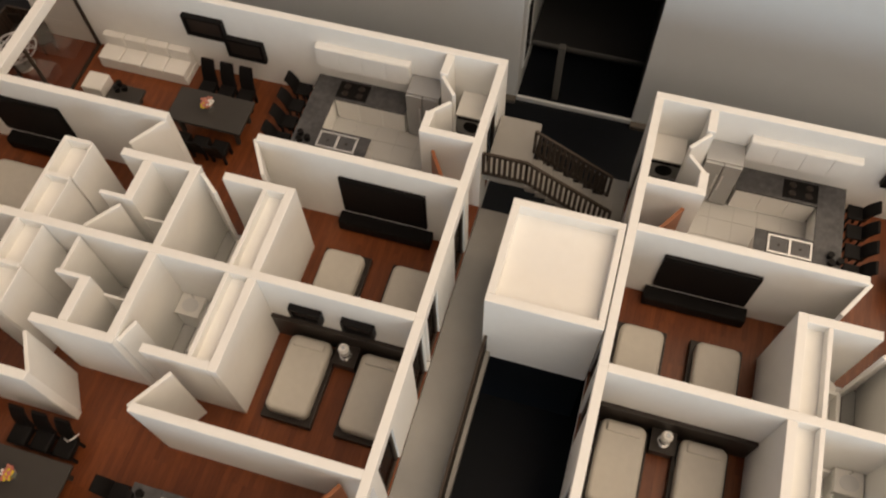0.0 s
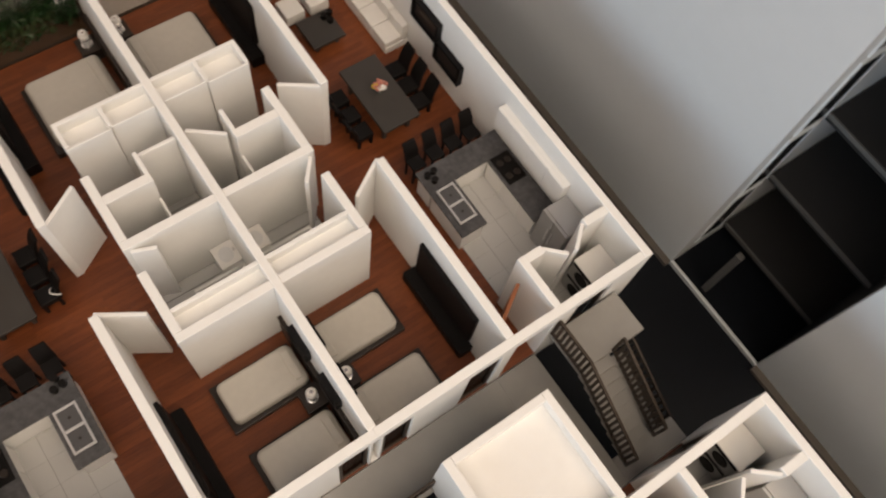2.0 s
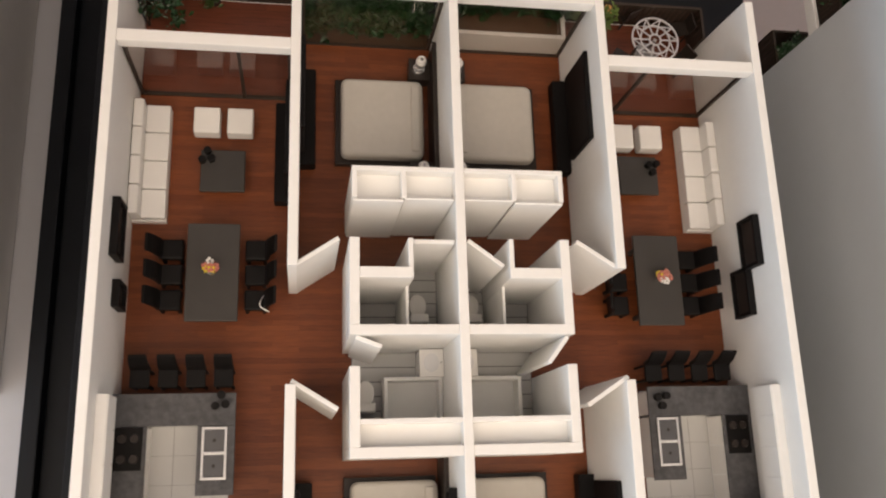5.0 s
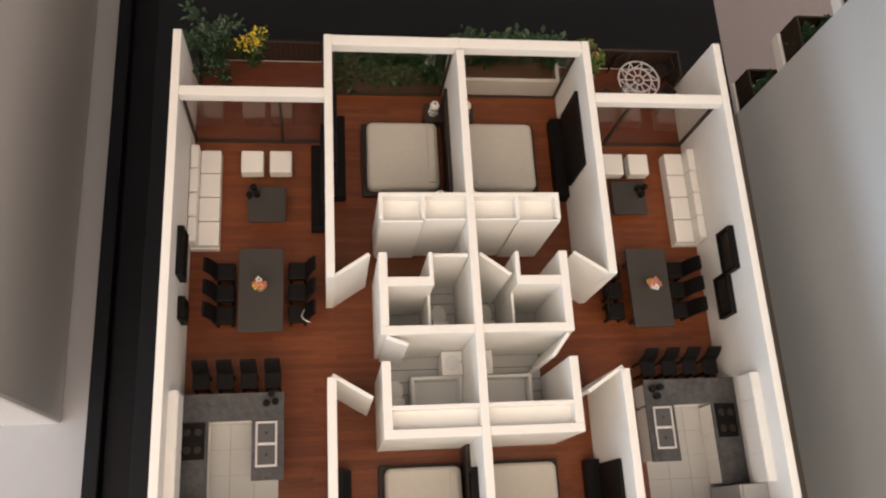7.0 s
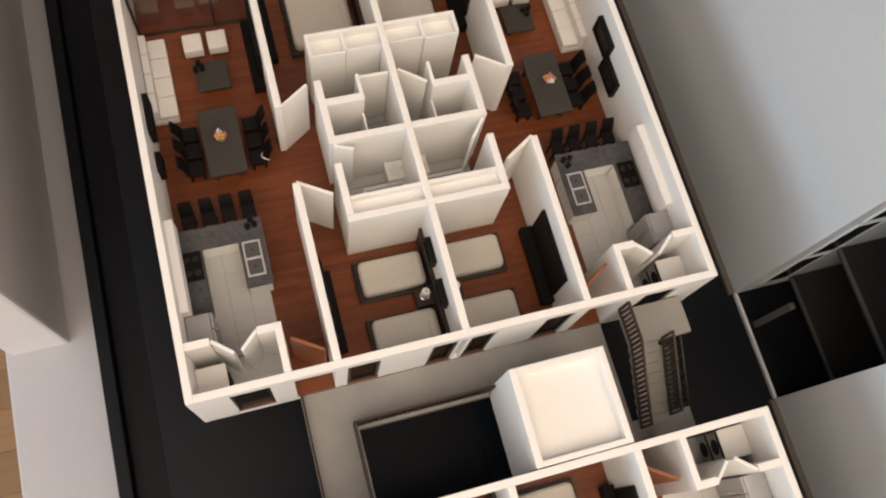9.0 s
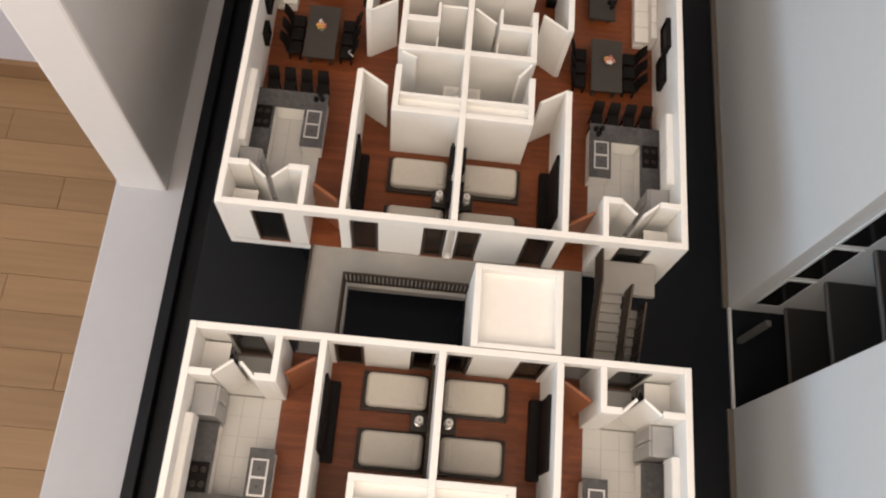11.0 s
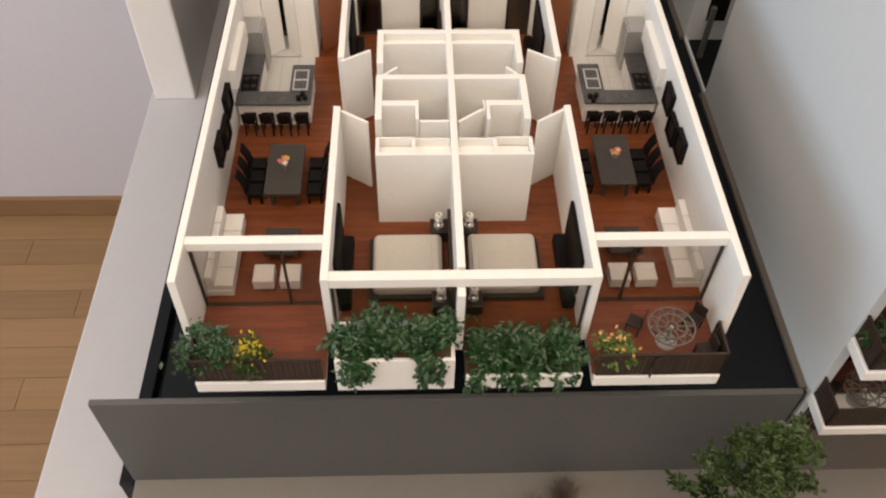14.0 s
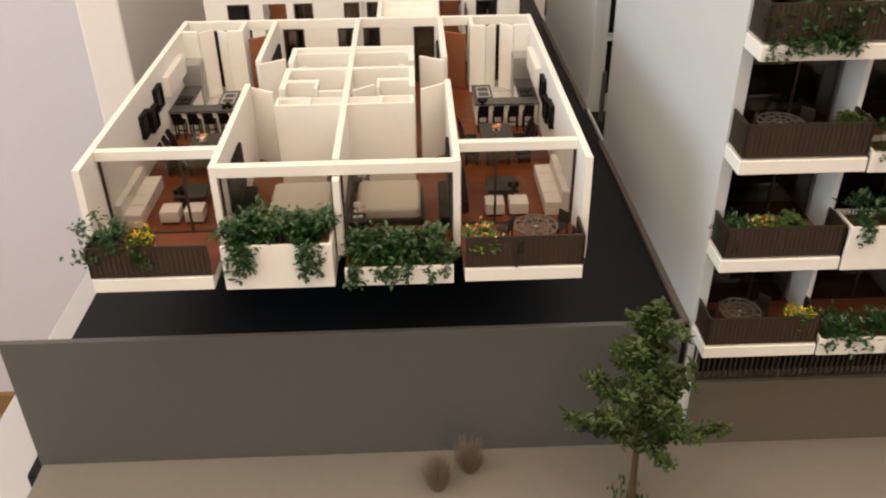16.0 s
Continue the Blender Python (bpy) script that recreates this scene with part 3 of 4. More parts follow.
def television(x, y, z, rz, w=2.15, h=1.45):
    """A screen that hangs on a wall behind it at +x."""
    c = thing("television", x, y, z, rz, "large flat black television on the wall", "television", "televisions")
    casing = boxes("casing", BLACK, c, (-0.1, 0.0, -w / 2, w / 2, 0, h), bevel=0.03)
    boxes("screen", BLACK, casing, (-0.115, -0.1, -w / 2 + 0.07, w / 2 - 0.07, 0.07, h - 0.07), bevel=0)
    return c


def media_console(x, y, rz, w=2.4, deep=0.34):
    c = thing("media_console", x, y, 0, rz, "long low black media console under the television", "console", "media consoles")
    body = boxes("body", BLACK, c, (-deep, 0, -w / 2, w / 2, 0.05, 0.42), bevel=0.015)
    for i in range(3):
        y0 = -w / 2 + i * w / 3
        boxes("door", BLACK, body, (-deep - 0.02, -deep, y0 + 0.02, y0 + w / 3 - 0.02, 0.08, 0.39), bevel=0.006)
    boxes("plinth", BLACK, c, (-deep + 0.05, 0, -w / 2 + 0.05, w / 2 - 0.05, 0, 0.05), bevel=0)
    return c


def picture(x, y, z, rz, w, h, deep=0.16):
    """A box frame that hangs on a wall behind it at +x."""
    c = thing("picture_frame", x, y, z, rz, "deep black box frame hung on a white wall", "picture frame", "pictures on the walls")
    bm = bmesh.new()
    for b in ((-deep, 0, -w / 2, -w / 2 + 0.08, 0, h), (-deep, 0, w / 2 - 0.08, w / 2, 0, h), (-deep, 0, -w / 2 + 0.08, w / 2 - 0.08, 0, 0.08), (-deep, 0, -w / 2 + 0.08, w / 2 - 0.08, h - 0.08, h)):
        box(bm, *b, bevel=0.01)
    frame_part = part("frame", bm, BLACK, c)
    boxes("picture", DARKWOOD, frame_part, (-0.08, -0.02, -w / 2 + 0.08, w / 2 - 0.08, 0.08, h - 0.08), bevel=0)
    return c


def vase(x, y, z, seed, tint):
    c = thing("flower_vase", x, y, z, 0, "small glass vase with a bunch of bright flowers", "flowers", "flowers on the dining tables")
    bm = bmesh.new()
    tube(bm, 0, 0, 0, 0.2, 0.07, 0.12, 16)
    part("vase", bm, CHROME, c, "small shiny vase")
    rnd = random.Random(seed)
    for i in range(9):
        a, r = rnd.uniform(0, 6.28), rnd.uniform(0.02, 0.15)
        bm = bmesh.new()
        for j in range(5):
            b = j * 1.257 + a
            m = bmesh.ops.create_cone(bm, cap_ends=True, segments=5, radius1=0.04, radius2=0.015, depth=0.03)["verts"]
            bmesh.ops.translate(bm, verts=m, vec=(r * math.cos(a) + 0.05 * math.cos(b), r * math.sin(a) + 0.05 * math.sin(b), 0.28 + rnd.uniform(0, 0.12)))
        part("blossom", bm, (PINK, YELLOW, SOFA)[(i + tint) % 3] if i % 2 else PINK, c)
    bm = bmesh.new()
    for i in range(9):
        tube(bm, rnd.uniform(-0.08, 0.08), rnd.uniform(-0.08, 0.08), 0.15, 0.3, 0.012, 0.012, 5)
    part("stem", bm, LEAF, c)
    return c


def kitchen_sink(x, y, z, rz):
    c = thing("kitchen_sink", x, y, z, rz, "double steel sink let into the stone counter", "sink", "sinks in the kitchens")
    bm = bmesh.new()
    for b in ((-0.25, -0.2, -0.52, 0.52), (0.2, 0.25, -0.52, 0.52), (-0.2, 0.2, -0.52, -0.47), (-0.2, 0.2, 0.47, 0.52), (-0.2, 0.2, -0.03, 0.03)):
        box(bm, *b, 0.0, 0.04, bevel=0.008)
    part("rim", bm, STEEL, c, "bright steel rim")
    for y0, y1 in ((-0.47, -0.03), (0.03, 0.47)):
        basin = boxes("basin", BASIN, c, (-0.2, 0.2, y0, y1, 0.004, 0.012), bevel=0)
        bm = bmesh.new()
        tube(bm, 0, (y0 + y1) / 2, 0.012, 0.018, 0.035, None, 12)
        part("drain", bm, DARKWOOD, basin)
    return c


def hob(x, y, z, rz):
    c = thing("hob", x, y, z, rz, "black glass hob let into the stone counter", "hob", "hobs in the kitchens")
    boxes("plate", BLACK, c, (-0.27, 0.27, -0.42, 0.42, 0, 0.025), bevel=0.008)
    for px in (-0.12, 0.12):
        for py in (-0.2, 0.2):
            bm = bmesh.new()
            tube(bm, px, py, 0.025, 0.05, 0.09, 0.08, 14)
            part("burner", bm, DARKWOOD, c)
    return c


def toilet(x, y, rz):
    c = thing("toilet", x, y, 0.05, rz, "white ceramic toilet with a closed lid", "toilet", "toilets in the bathrooms")
    bm = bmesh.new()
    m = bmesh.ops.create_cone(bm, cap_ends=True, segments=20, radius1=0.13, radius2=0.2, depth=0.38)["verts"]
    bmesh.ops.scale(bm, vec=(1.3, 1, 1), verts=m)
    bmesh.ops.translate(bm, verts=m, vec=(-0.1, 0, 0.19))
    part("bowl", bm, SOFA, c, smooth=False)
    bm = bmesh.new()
    m = bmesh.ops.create_cone(bm, cap_ends=True, segments=20, radius1=0.2, radius2=0.19, depth=0.05)["verts"]
    bmesh.ops.scale(bm, vec=(1.3, 1, 1), verts=m)
    bmesh.ops.translate(bm, verts=m, vec=(-0.1, 0, 0.405))
    part("lid", bm, SOFA, c)
    boxes("cistern", SOFA, c, (0.14, 0.32, -0.2, 0.2, 0, 0.75), bevel=0.03)
    return c


def bathtub(x, y, rz, l=1.45, w=0.62):
    c = thing("bathtub", x, y, 0.05, rz, "white built-in bathtub with a flat rim", "bathtub", "bathtubs")
    bm = bmesh.new()
    for b in ((-l / 2, l / 2, -w / 2, -w / 2 + 0.08), (-l / 2, l / 2, w / 2 - 0.08, w / 2), (-l / 2, -l / 2 + 0.08, -w / 2 + 0.08, w / 2 - 0.08), (l / 2 - 0.08, l / 2, -w / 2 + 0.08, w / 2 - 0.08)):
        box(bm, *b, 0, 0.55, bevel=0.015)
    part("tub_wall", bm, WHITE, c)
    boxes("tub_floor", WHITE, c, (-l / 2 + 0.08, l / 2 - 0.08, -w / 2 + 0.08, w / 2 - 0.08, 0, 0.15), bevel=0)
    return c


def washbasin(x, y, rz):
    c = thing("washbasin", x, y, 0.05, rz, "white washbasin on a vanity unit", "washbasin", "washbasins")
    boxes("cabinet", WHITE, c, (-0.24, 0.26, -0.28, 0.28, 0, 0.74), bevel=0.015)
    boxes("top", SOFA, c, (-0.26, 0.27, -0.3, 0.3, 0.74, 0.8), bevel=0.015)
    bm = bmesh.new()
    m = tube(bm, 0, 0, 0.8, 0.81, 0.2, 0.2, 24)
    bmesh.ops.scale(bm, vec=(0.85, 1, 1), verts=m)
    part("bowl", bm, STEEL, c, "shallow oval bowl")
    bm = bmesh.new()
    tube(bm, 0.2, 0, 0.8, 0.95, 0.02, None, 8)
    part("tap", bm, CHROME, c)
    return c


def fridge(x, y, rz):
    """Its front is towards -x."""
    c = thing("fridge", x, y, 0.012, rz, "grey two-door fridge in the kitchen", "fridge", "fridges in the kitchens")
    boxes("body", APPL, c, (-0.28, 0.34, -0.44, 0.44, 0.05, 1.72), bevel=0.02)
    for y0, y1 in ((-0.44, -0.01), (0.01, 0.44)):
        d = boxes("door", APPL, c, (-0.36, -0.285, y0, y1, 0.08, 1.7), bevel=0.02)
        yy = y1 - 0.06 if y1 < 0.2 else y0 + 0.06
        boxes("handle", STEEL, d, (-0.4, -0.37, yy - 0.02, yy + 0.02, 0.7, 1.3), bevel=0.006)
    boxes("plinth", BLACK, c, (-0.25, 0.32, -0.42, 0.42, 0, 0.05), bevel=0)
    return c


def washing_machine(x, y, rz):
    """A washer with a dryer on top; its front is towards -x."""
    c = thing("washing_machine", x, y, 0.015, rz, "stacked grey washer and dryer in the laundry cupboard", "washing machine", "washing machines")
    boxes("foot", BLACK, c, (-0.34, 0.34, -0.36, 0.36, 0, 0.04), bevel=0)
    for name, z0, z1 in (("washer_body", 0.04, 0.76), ("dryer_body", 0.77, 1.45)):
        body = boxes(name, APPL, c, (-0.38, 0.38, -0.4, 0.4, z0, z1), bevel=0.03)
        boxes("control_panel", BLACK, body, (-0.392, -0.375, -0.36, 0.36, z1 - 0.14, z1 - 0.04), bevel=0.004)
        bm = bmesh.new()
        m = tube(bm, 0, 0, -0.02, 0.02, 0.21, None, 20)
        bmesh.ops.rotate(bm, verts=m, cent=(0, 0, 0), matrix=Matrix.Rotation(radians(90), 3, "Y"))
        bmesh.ops.translate(bm, verts=m, vec=(-0.38, 0, z0 + 0.29))
        part("door", bm, BLACK, body, "round dark glass door")
    boxes("top", SOFA, c, (-0.39, 0.39, -0.41, 0.41, 1.45, 1.48), bevel=0.012, label="pale lid")
    return c


def kitchen_unit(name, f, x0, x1, d0, d1, fronts, label):
    """A base cabinet with its stone top; fronts: boxes of its doors."""
    cx, cd = (x0 + x1) / 2, (d0 + d1) / 2
    c = thing(name, f.x(cx), f.y(cd), 0.012, 0, label, "kitchen cabinet", "kitchen cabinets")
    hx, hd = (x1 - x0) / 2, (d1 - d0) / 2
    body = boxes("body", WHITE, c, (-hx + 0.02, hx - 0.02, -hd + 0.02, hd - 0.02, 0.0, 0.83), bevel=0.01)
    n = max(1, round(2 * (hd if fronts == "x" else hx) / 0.6))
    s = -f.sx if cx > 5.5 else f.sx
    for i in range(n):
        if fronts == "x":
            y0 = -hd + 2 * hd * i / n
            boxes("door", SOFA, body, (s * (hx - 0.02), s * (hx + 0.0), y0 + 0.02, y0 + 2 * hd / n - 0.02, 0.08, 0.8), bevel=0.006)
        else:
            q0 = -hx + 2 * hx * i / n
            boxes("door", SOFA, body, (q0 + 0.02, q0 + 2 * hx / n - 0.02, f.sy * (hd - 0.02), f.sy * hd, 0.08, 0.8), bevel=0.006)
    return c


def boxes_thing(name, x, y, z, rz, label, row):
    c = thing(name, x, y, z, rz, label, name, "headboards on the walls")
    boxes("panel", DARKWOOD, c, row, bevel=0.015)
    x0, x1, y0, y1, z0, z1 = row
    boxes("top_rail", DARKWOOD, c, (x0 - 0.02, x1, y0, y1, z1, z1 + 0.05), bevel=0.01)
    return c


proto = {}


def put(key, maker, x, y, z, rz):
    """The first of a kind is built; the rest are copies of it."""
    if key in proto:
        return at(proto[key], x, y, z, rz)
    with_height = key in ("sink", "hob", "cups", "tv", "lamp", "patio_table", "patio_table_lit", "patio_chair") or key.startswith("pic")
    proto[key] = maker(x, y, z, rz) if with_height else maker(x, y, rz)
    return proto[key]


n_flat = 0
for f in FLATS:
    p = f.p
    A = f.sy > 0
    e, c, k, q = p["end"], p["core"], p["cross"], p["closet"]
    dy = {(-1, 1): 0.0, (1, 1): -0.1, (-1, -1): 0.2, (1, -1): -0.1}[(f.sx, f.sy)]
    X, Y, R = f.x, f.y, f.turn
    # kitchen
    kf = slab("kitchen_floor", GROUT, f.b(4.62, 6.9, 1.5, 5.08, 0.0, 0.006), f.b(4.68, 6.9, 0.2, 1.5, 0.0, 0.006), bevel=0, label="pale tiled kitchen floor")
    bm = bmesh.new()
    box(bm, -0.28, 0.28, -0.295, 0.295, 0, 0.008)
    t0 = part("tile", bm, TILE, kf)
    t0.location = (X(4.91) * S, Y(1.8) * S, 0.005 * S)
    for i in range(4):
        for j in range(6):
            if i or j:
                t = new("tile", t0.data)
                t.parent = kf
                t.location = (X(4.91 + i * 0.57) * S, Y(1.8 + j * 0.596) * S, 0.005 * S)
    for i in range(4):
        for j in range(2):
            t = new("tile", t0.data)
            t.parent = kf
            t.location = (X(4.98 + i * 0.545) * S, Y(0.56 + j * 0.596) * S, (0.005 + 0.002 * (i % 2)) * S)
    kitchen_unit("kitchen_island", f, 4.5, 5.16, 3.12, 4.46, "x", "white kitchen base cabinet under a stone worktop")
    kitchen_unit("breakfast_bar", f, 4.5, 6.86, 4.48, 5.02, "y", "white breakfast bar base under a stone worktop")
    kitchen_unit("kitchen_cabinet", f, 6.22, 6.88, 2.5, 4.46, "x", "white kitchen base cabinet along the wall")
    wt = thing("worktop", X(5.7), Y(4.0), 0.842, 0, "mottled grey stone worktop in a U shape", "worktop", "worktops in the kitchens")

    def wb2(x0, x1, d0, d1):
        return (*sorted((f.sx * (x0 - 5.7), f.sx * (x1 - 5.7))), *sorted((f.sy * (d0 - 4.0), f.sy * (d1 - 4.0))), 0, 0.06)
    boxes("slab", STONE, wt, wb2(4.46, 6.88, 4.45, 5.1), bevel=0.01)
    boxes("slab", STONE, wt, wb2(4.46, 5.2, 3.08, 4.45), bevel=0.01)
    boxes("slab", STONE, wt, wb2(6.18, 6.88, 2.48, 4.45), bevel=0.01)
    put("sink", kitchen_sink, X(4.86), Y(3.9), 0.902, R(0))
    put("hob", hob, X(6.52), Y(4.02), 0.902, R(0))
    put("cups", cups, X(4.66), Y(4.86), 0.902, R(0))
    put("fridge", fridge, X(6.54), Y(1.98), 0.012, R(0))
    uc = thing("wall_cupboard", X(6.8), Y(3.72), 1.45, 0, "long white wall cupboard over the counter", "wall cupboard", "wall cupboards in the kitchens")
    boxes("body", WHITE, uc, (-0.1, 0.1, -1.28, 1.28, 0, 0.75), bevel=0.02)
    for i in range(4):
        y0 = -1.28 + i * 0.64
        boxes("door", WHITE, uc, (-f.sx * 0.1, -f.sx * 0.122, y0 + 0.01, y0 + 0.63, 0.02, 0.73), bevel=0.008)
    for i in range(4):
        put("stool", bar_stool, X(4.74 + i * 0.56), Y(5.44), 0, 180 if A else 0)
    # laundry
    put("washer", washing_machine, X(6.5), Y(0.66), 0.015, R(0))
    # dining
    tx, td = 5.05, 7.68 + dy
    put("table", dining_table, X(tx), Y(td), 0, 0)
    for i in range(3):
        for s in (-1, 1):
            put("chair", dining_chair, X(tx + s * 0.9), Y(td - 0.56 + 0.56 * i), 0, 90 if s * f.sx > 0 else -90)
    proto.setdefault("vase%d" % n_flat, vase(X(tx + 0.0), Y(td), 0.76, 11 + n_flat, n_flat))
    # living
    ld = 10.1 + (0.18 if f.sx > 0 else 0.0) + (0 if A else 0.35 if f.sx < 0 else 0.25)
    put("coffee", coffee_table, X(4.95), Y(ld), 0, 0)
    put("cups", cups, X(5.2), Y(ld + 0.25), 0.4, R(0))
    for px in (4.6, 5.34):
        put("pouf", pouf, X(px), Y(ld + (1.0 if f.sx > 0 and A else 1.2)), 0, 0)
    put("sofa", sofa, X(6.44), Y((10.28 if A else 10.75) - (0.1 if f.sx > 0 and not A else 0)), 0, R(0))
    put("tv", television, X(3.45), Y(10.6), 0.5, R(180))
    put("console", media_console, X(3.45), Y(10.6), 0, R(180))
    # pictures on the outer wall
    if A:
        for d, z, w in ((8.2, 1.5, 1.15), (7.15, 0.95, 1.1)) if f.sx > 0 else ((8.3, 1.35, 1.2), (7.05, 0.85, 0.55)):
            put("pic%.2f" % w, lambda x, y, z, rz, w=w: picture(x, y, z, rz, w, 0.72), X(6.9), Y(d), z, R(0))
    else:
        for d, z in ((6.05, 1.45), (7.0, 1.05), (7.95, 1.25)):
            put("pic0.8", lambda x, y, z, rz: picture(x, y, z, rz, 0.8, 0.8), X(6.9), Y(d), z, R(0))
    # small bedroom
    for d in (0.98, 2.73):
        put("single", lambda x, y, rz: bed(x, y, rz, 1.02, 1.86, "single_bed", "single bed with a cream bedspread on a dark frame", "single beds"), X(1.18), Y(d), 0, R(180))
    put("headboard", lambda x, y, rz: boxes_thing("headboard", x, y, 0, rz, "long dark wooden headboard panel on the wall", (-0.08, 0, -1.75, 1.75, 0.0, 1.0)), X(0.1), Y(1.95), 0, R(180))
    put("bedside", bedside_table, X(0.42), Y(1.86), 0, R(180))
    put("lamp", lamp_at, X(0.44), Y(1.86), 0.46, 0)
    for d in (1.5, 2.72) if A else ():
        put("pic0.75", lambda x, y, z, rz: picture(x, y, z, rz, 0.75, 0.5), X(0.1), Y(d), 1.45, R(180))
    put("tv", television, X(3.25), Y(2.05), 0.62, R(0))
    put("console", media_console, X(3.25), Y(2.05), 0, R(0))
    # large bedroom
    bd = (q + 2.04) if A else (q + 1.9)
    put("double", lambda x, y, rz: bed(x, y, rz, 1.96, 1.95, "double_bed", "double bed with a cream bedspread on a dark frame", "double beds"), X(1.34), Y(bd), 0, R(180))
    put("headboard2", lambda x, y, rz: boxes_thing("headboard", x, y, 0, rz, "long dark wooden headboard panel on the wall", (-0.08, 0, -1.6, 1.6, 0.0, 1.0)), X(0.1), Y(bd + 0.15), 0, R(180))
    for d in (bd + 1.32, bd - 1.32):
        if d > q + 0.3 and d < e - 0.2:
            put("bedside", bedside_table, X(0.42), Y(d), 0, R(180))
            put("lamp", lamp_at, X(0.44), Y(d), 0.46, 0)
    put("tv", television, X(3.25), Y(11.6), 0.62, R(0))
    put("console", media_console, X(3.25), Y(11.5), 0, R(0))
    # bathrooms
    put("tub%d" % f.sx, lambda x, y, rz, l=1.28 if f.sx < 0 else 1.55: bathtub(x, y, rz, l, 0.98), X(0.75 if f.sx < 0 else 0.89), Y(c + 1.23), 0.05, 0)
    put("basin", washbasin, X(0.38), Y(k - 0.42), 0.05, R(180))
    if not (A and f.sx > 0):
        put("toilet", toilet, X(1.78), Y(c + 1.3), 0.05, f.sy * -90)
    put("toilet", toilet, X(0.6), Y(k + 0.8), 0.05, f.sy * -90)
    n_flat += 1

def loose_thread(x, y, rz):
    """A frayed white thread that stands up from the floor."""
    c = thing("loose_thread", x, y, 0.0, rz, "frayed white thread sticking up from the parquet", "thread")
    pts = [Vector((0.5 * (i / 9) ** 1.6, 0.1 * math.sin(i * 0.7), 0.02 + 0.75 * math.sin(i / 9 * 1.9))) for i in range(10)]
    bm = bmesh.new()
    for p0, p1 in zip(pts, pts[1:]):
        m = bmesh.ops.create_cone(bm, cap_ends=True, segments=6, radius1=0.016, radius2=0.014, depth=(p1 - p0).length * 1.1)["verts"]
        bmesh.ops.transform(bm, verts=m, matrix=Matrix.Translation((p0 + p1) / 2) @ (p1 - p0).to_track_quat("Z", "Y").to_matrix().to_4x4())
    part("strand", bm, SOFA, c)
    return c


loose_thread(-4.1, 9.25, -60)

# ---- balconies and planting ----


def leaf_mesh(rnd, bm, c, size, droop=0.0):
    """A small pointed leaf, folded along its rib."""
    a, b = rnd.uniform(0, 6.283), rnd.uniform(-0.5, 0.9) - droop
    d = Vector((math.cos(a) * math.cos(b), math.sin(a) * math.cos(b), math.sin(b)))
    s = d.cross(Vector((0, 0, 1))).normalized() * size * rnd.uniform(0.2, 0.32)
    up = Vector((0, 0, size * 0.12))
    v = [bm.verts.new(c), bm.verts.new(c + d * size * 0.5 + s + up), bm.verts.new(c + d * size), bm.verts.new(c + d * size * 0.5 - s + up)]
    bm.faces.new((v[0], v[1], v[2]))
    bm.faces.new((v[0], v[2], v[3]))


def foliage(name, parent, mat, clumps, per, size, seed, droop=0.0):
    """Leaves round many clump centres (x, y, z, radius)."""
    rnd = random.Random(seed)
    bm = bmesh.new()
    for x, y, z, r in clumps:
        for i in range(per):
            o = Vector((rnd.gauss(0, 0.5), rnd.gauss(0, 0.5), rnd.gauss(0, 0.4))) * r
            leaf_mesh(rnd, bm, Vector((x, y, z)) + o, size * rnd.uniform(0.6, 1.3), droop)
    me = bpy.data.meshes.new(name)
    bmesh.ops.scale(bm, vec=(S, S, S), verts=bm.verts)
    bm.to_mesh(me)
    bm.free()
    me.materials.append(mat)
    ob = new(name, me)
    ob.parent = parent
    return ob


def twigs(parent, lines, r=0.015, mat=None):
    bm = bmesh.new()
    for p0, p1 in lines:
        p0, p1 = Vector(p0), Vector(p1)
        m = bmesh.ops.create_cone(bm, cap_ends=False, segments=5, radius1=r, radius2=r * 0.6, depth=(p1 - p0).length)["verts"]
        bmesh.ops.transform(bm, verts=m, matrix=Matrix.Translation((p0 + p1) / 2) @ (p1 - p0).to_track_quat("Z", "Y").to_matrix().to_4x4())
    return part("stem", bm, mat or TWIG, parent)


def planting(x, y, z, w, d, seed, label, hang=0.5, mat=None, high=0.55, n=26):
    """A row of trailing plants in a planter."""
    c = thing("trailing_plants", x, y, z, 0, label, "plants", "plants on the balconies")
    rnd = random.Random(seed)
    clumps, lines = [], []
    for i in range(n):
        px, py, pz = rnd.uniform(-w / 2, w / 2), rnd.uniform(-d / 2, d / 2), rnd.uniform(0.05, high)
        clumps.append((px, py, pz, 0.26))
        lines.append(((px, py * 0.6, -0.1), (px, py, pz)))
    foliage("foliage", c, mat or LEAF, clumps, 32, 0.22, seed)
    trail = []
    for i in range(min(20 if hang > 0.6 else 11, int(n * 0.55))):
        px = rnd.choice((-0.33, 0.3)) * w + rnd.gauss(0, 0.22) if hang > 0.6 else rnd.uniform(-w / 2, w / 2)
        px = max(-w / 2, min(w / 2, px))
        drop = rnd.uniform(0.15, hang)
        for j in range(4):
            trail.append((px + rnd.gauss(0, 0.03), -d / 2 - 0.1 - 0.02 * j, 0.1 - drop * j / 3, 0.13))
        lines.append(((px, -d / 2, 0.1), (px, -d / 2 - 0.12, 0.1 - drop)))
    foliage("trailing_foliage", c, mat or LEAF, trail, 9, 0.19, seed + 1, 0.5)
    twigs(c, lines)
    return c


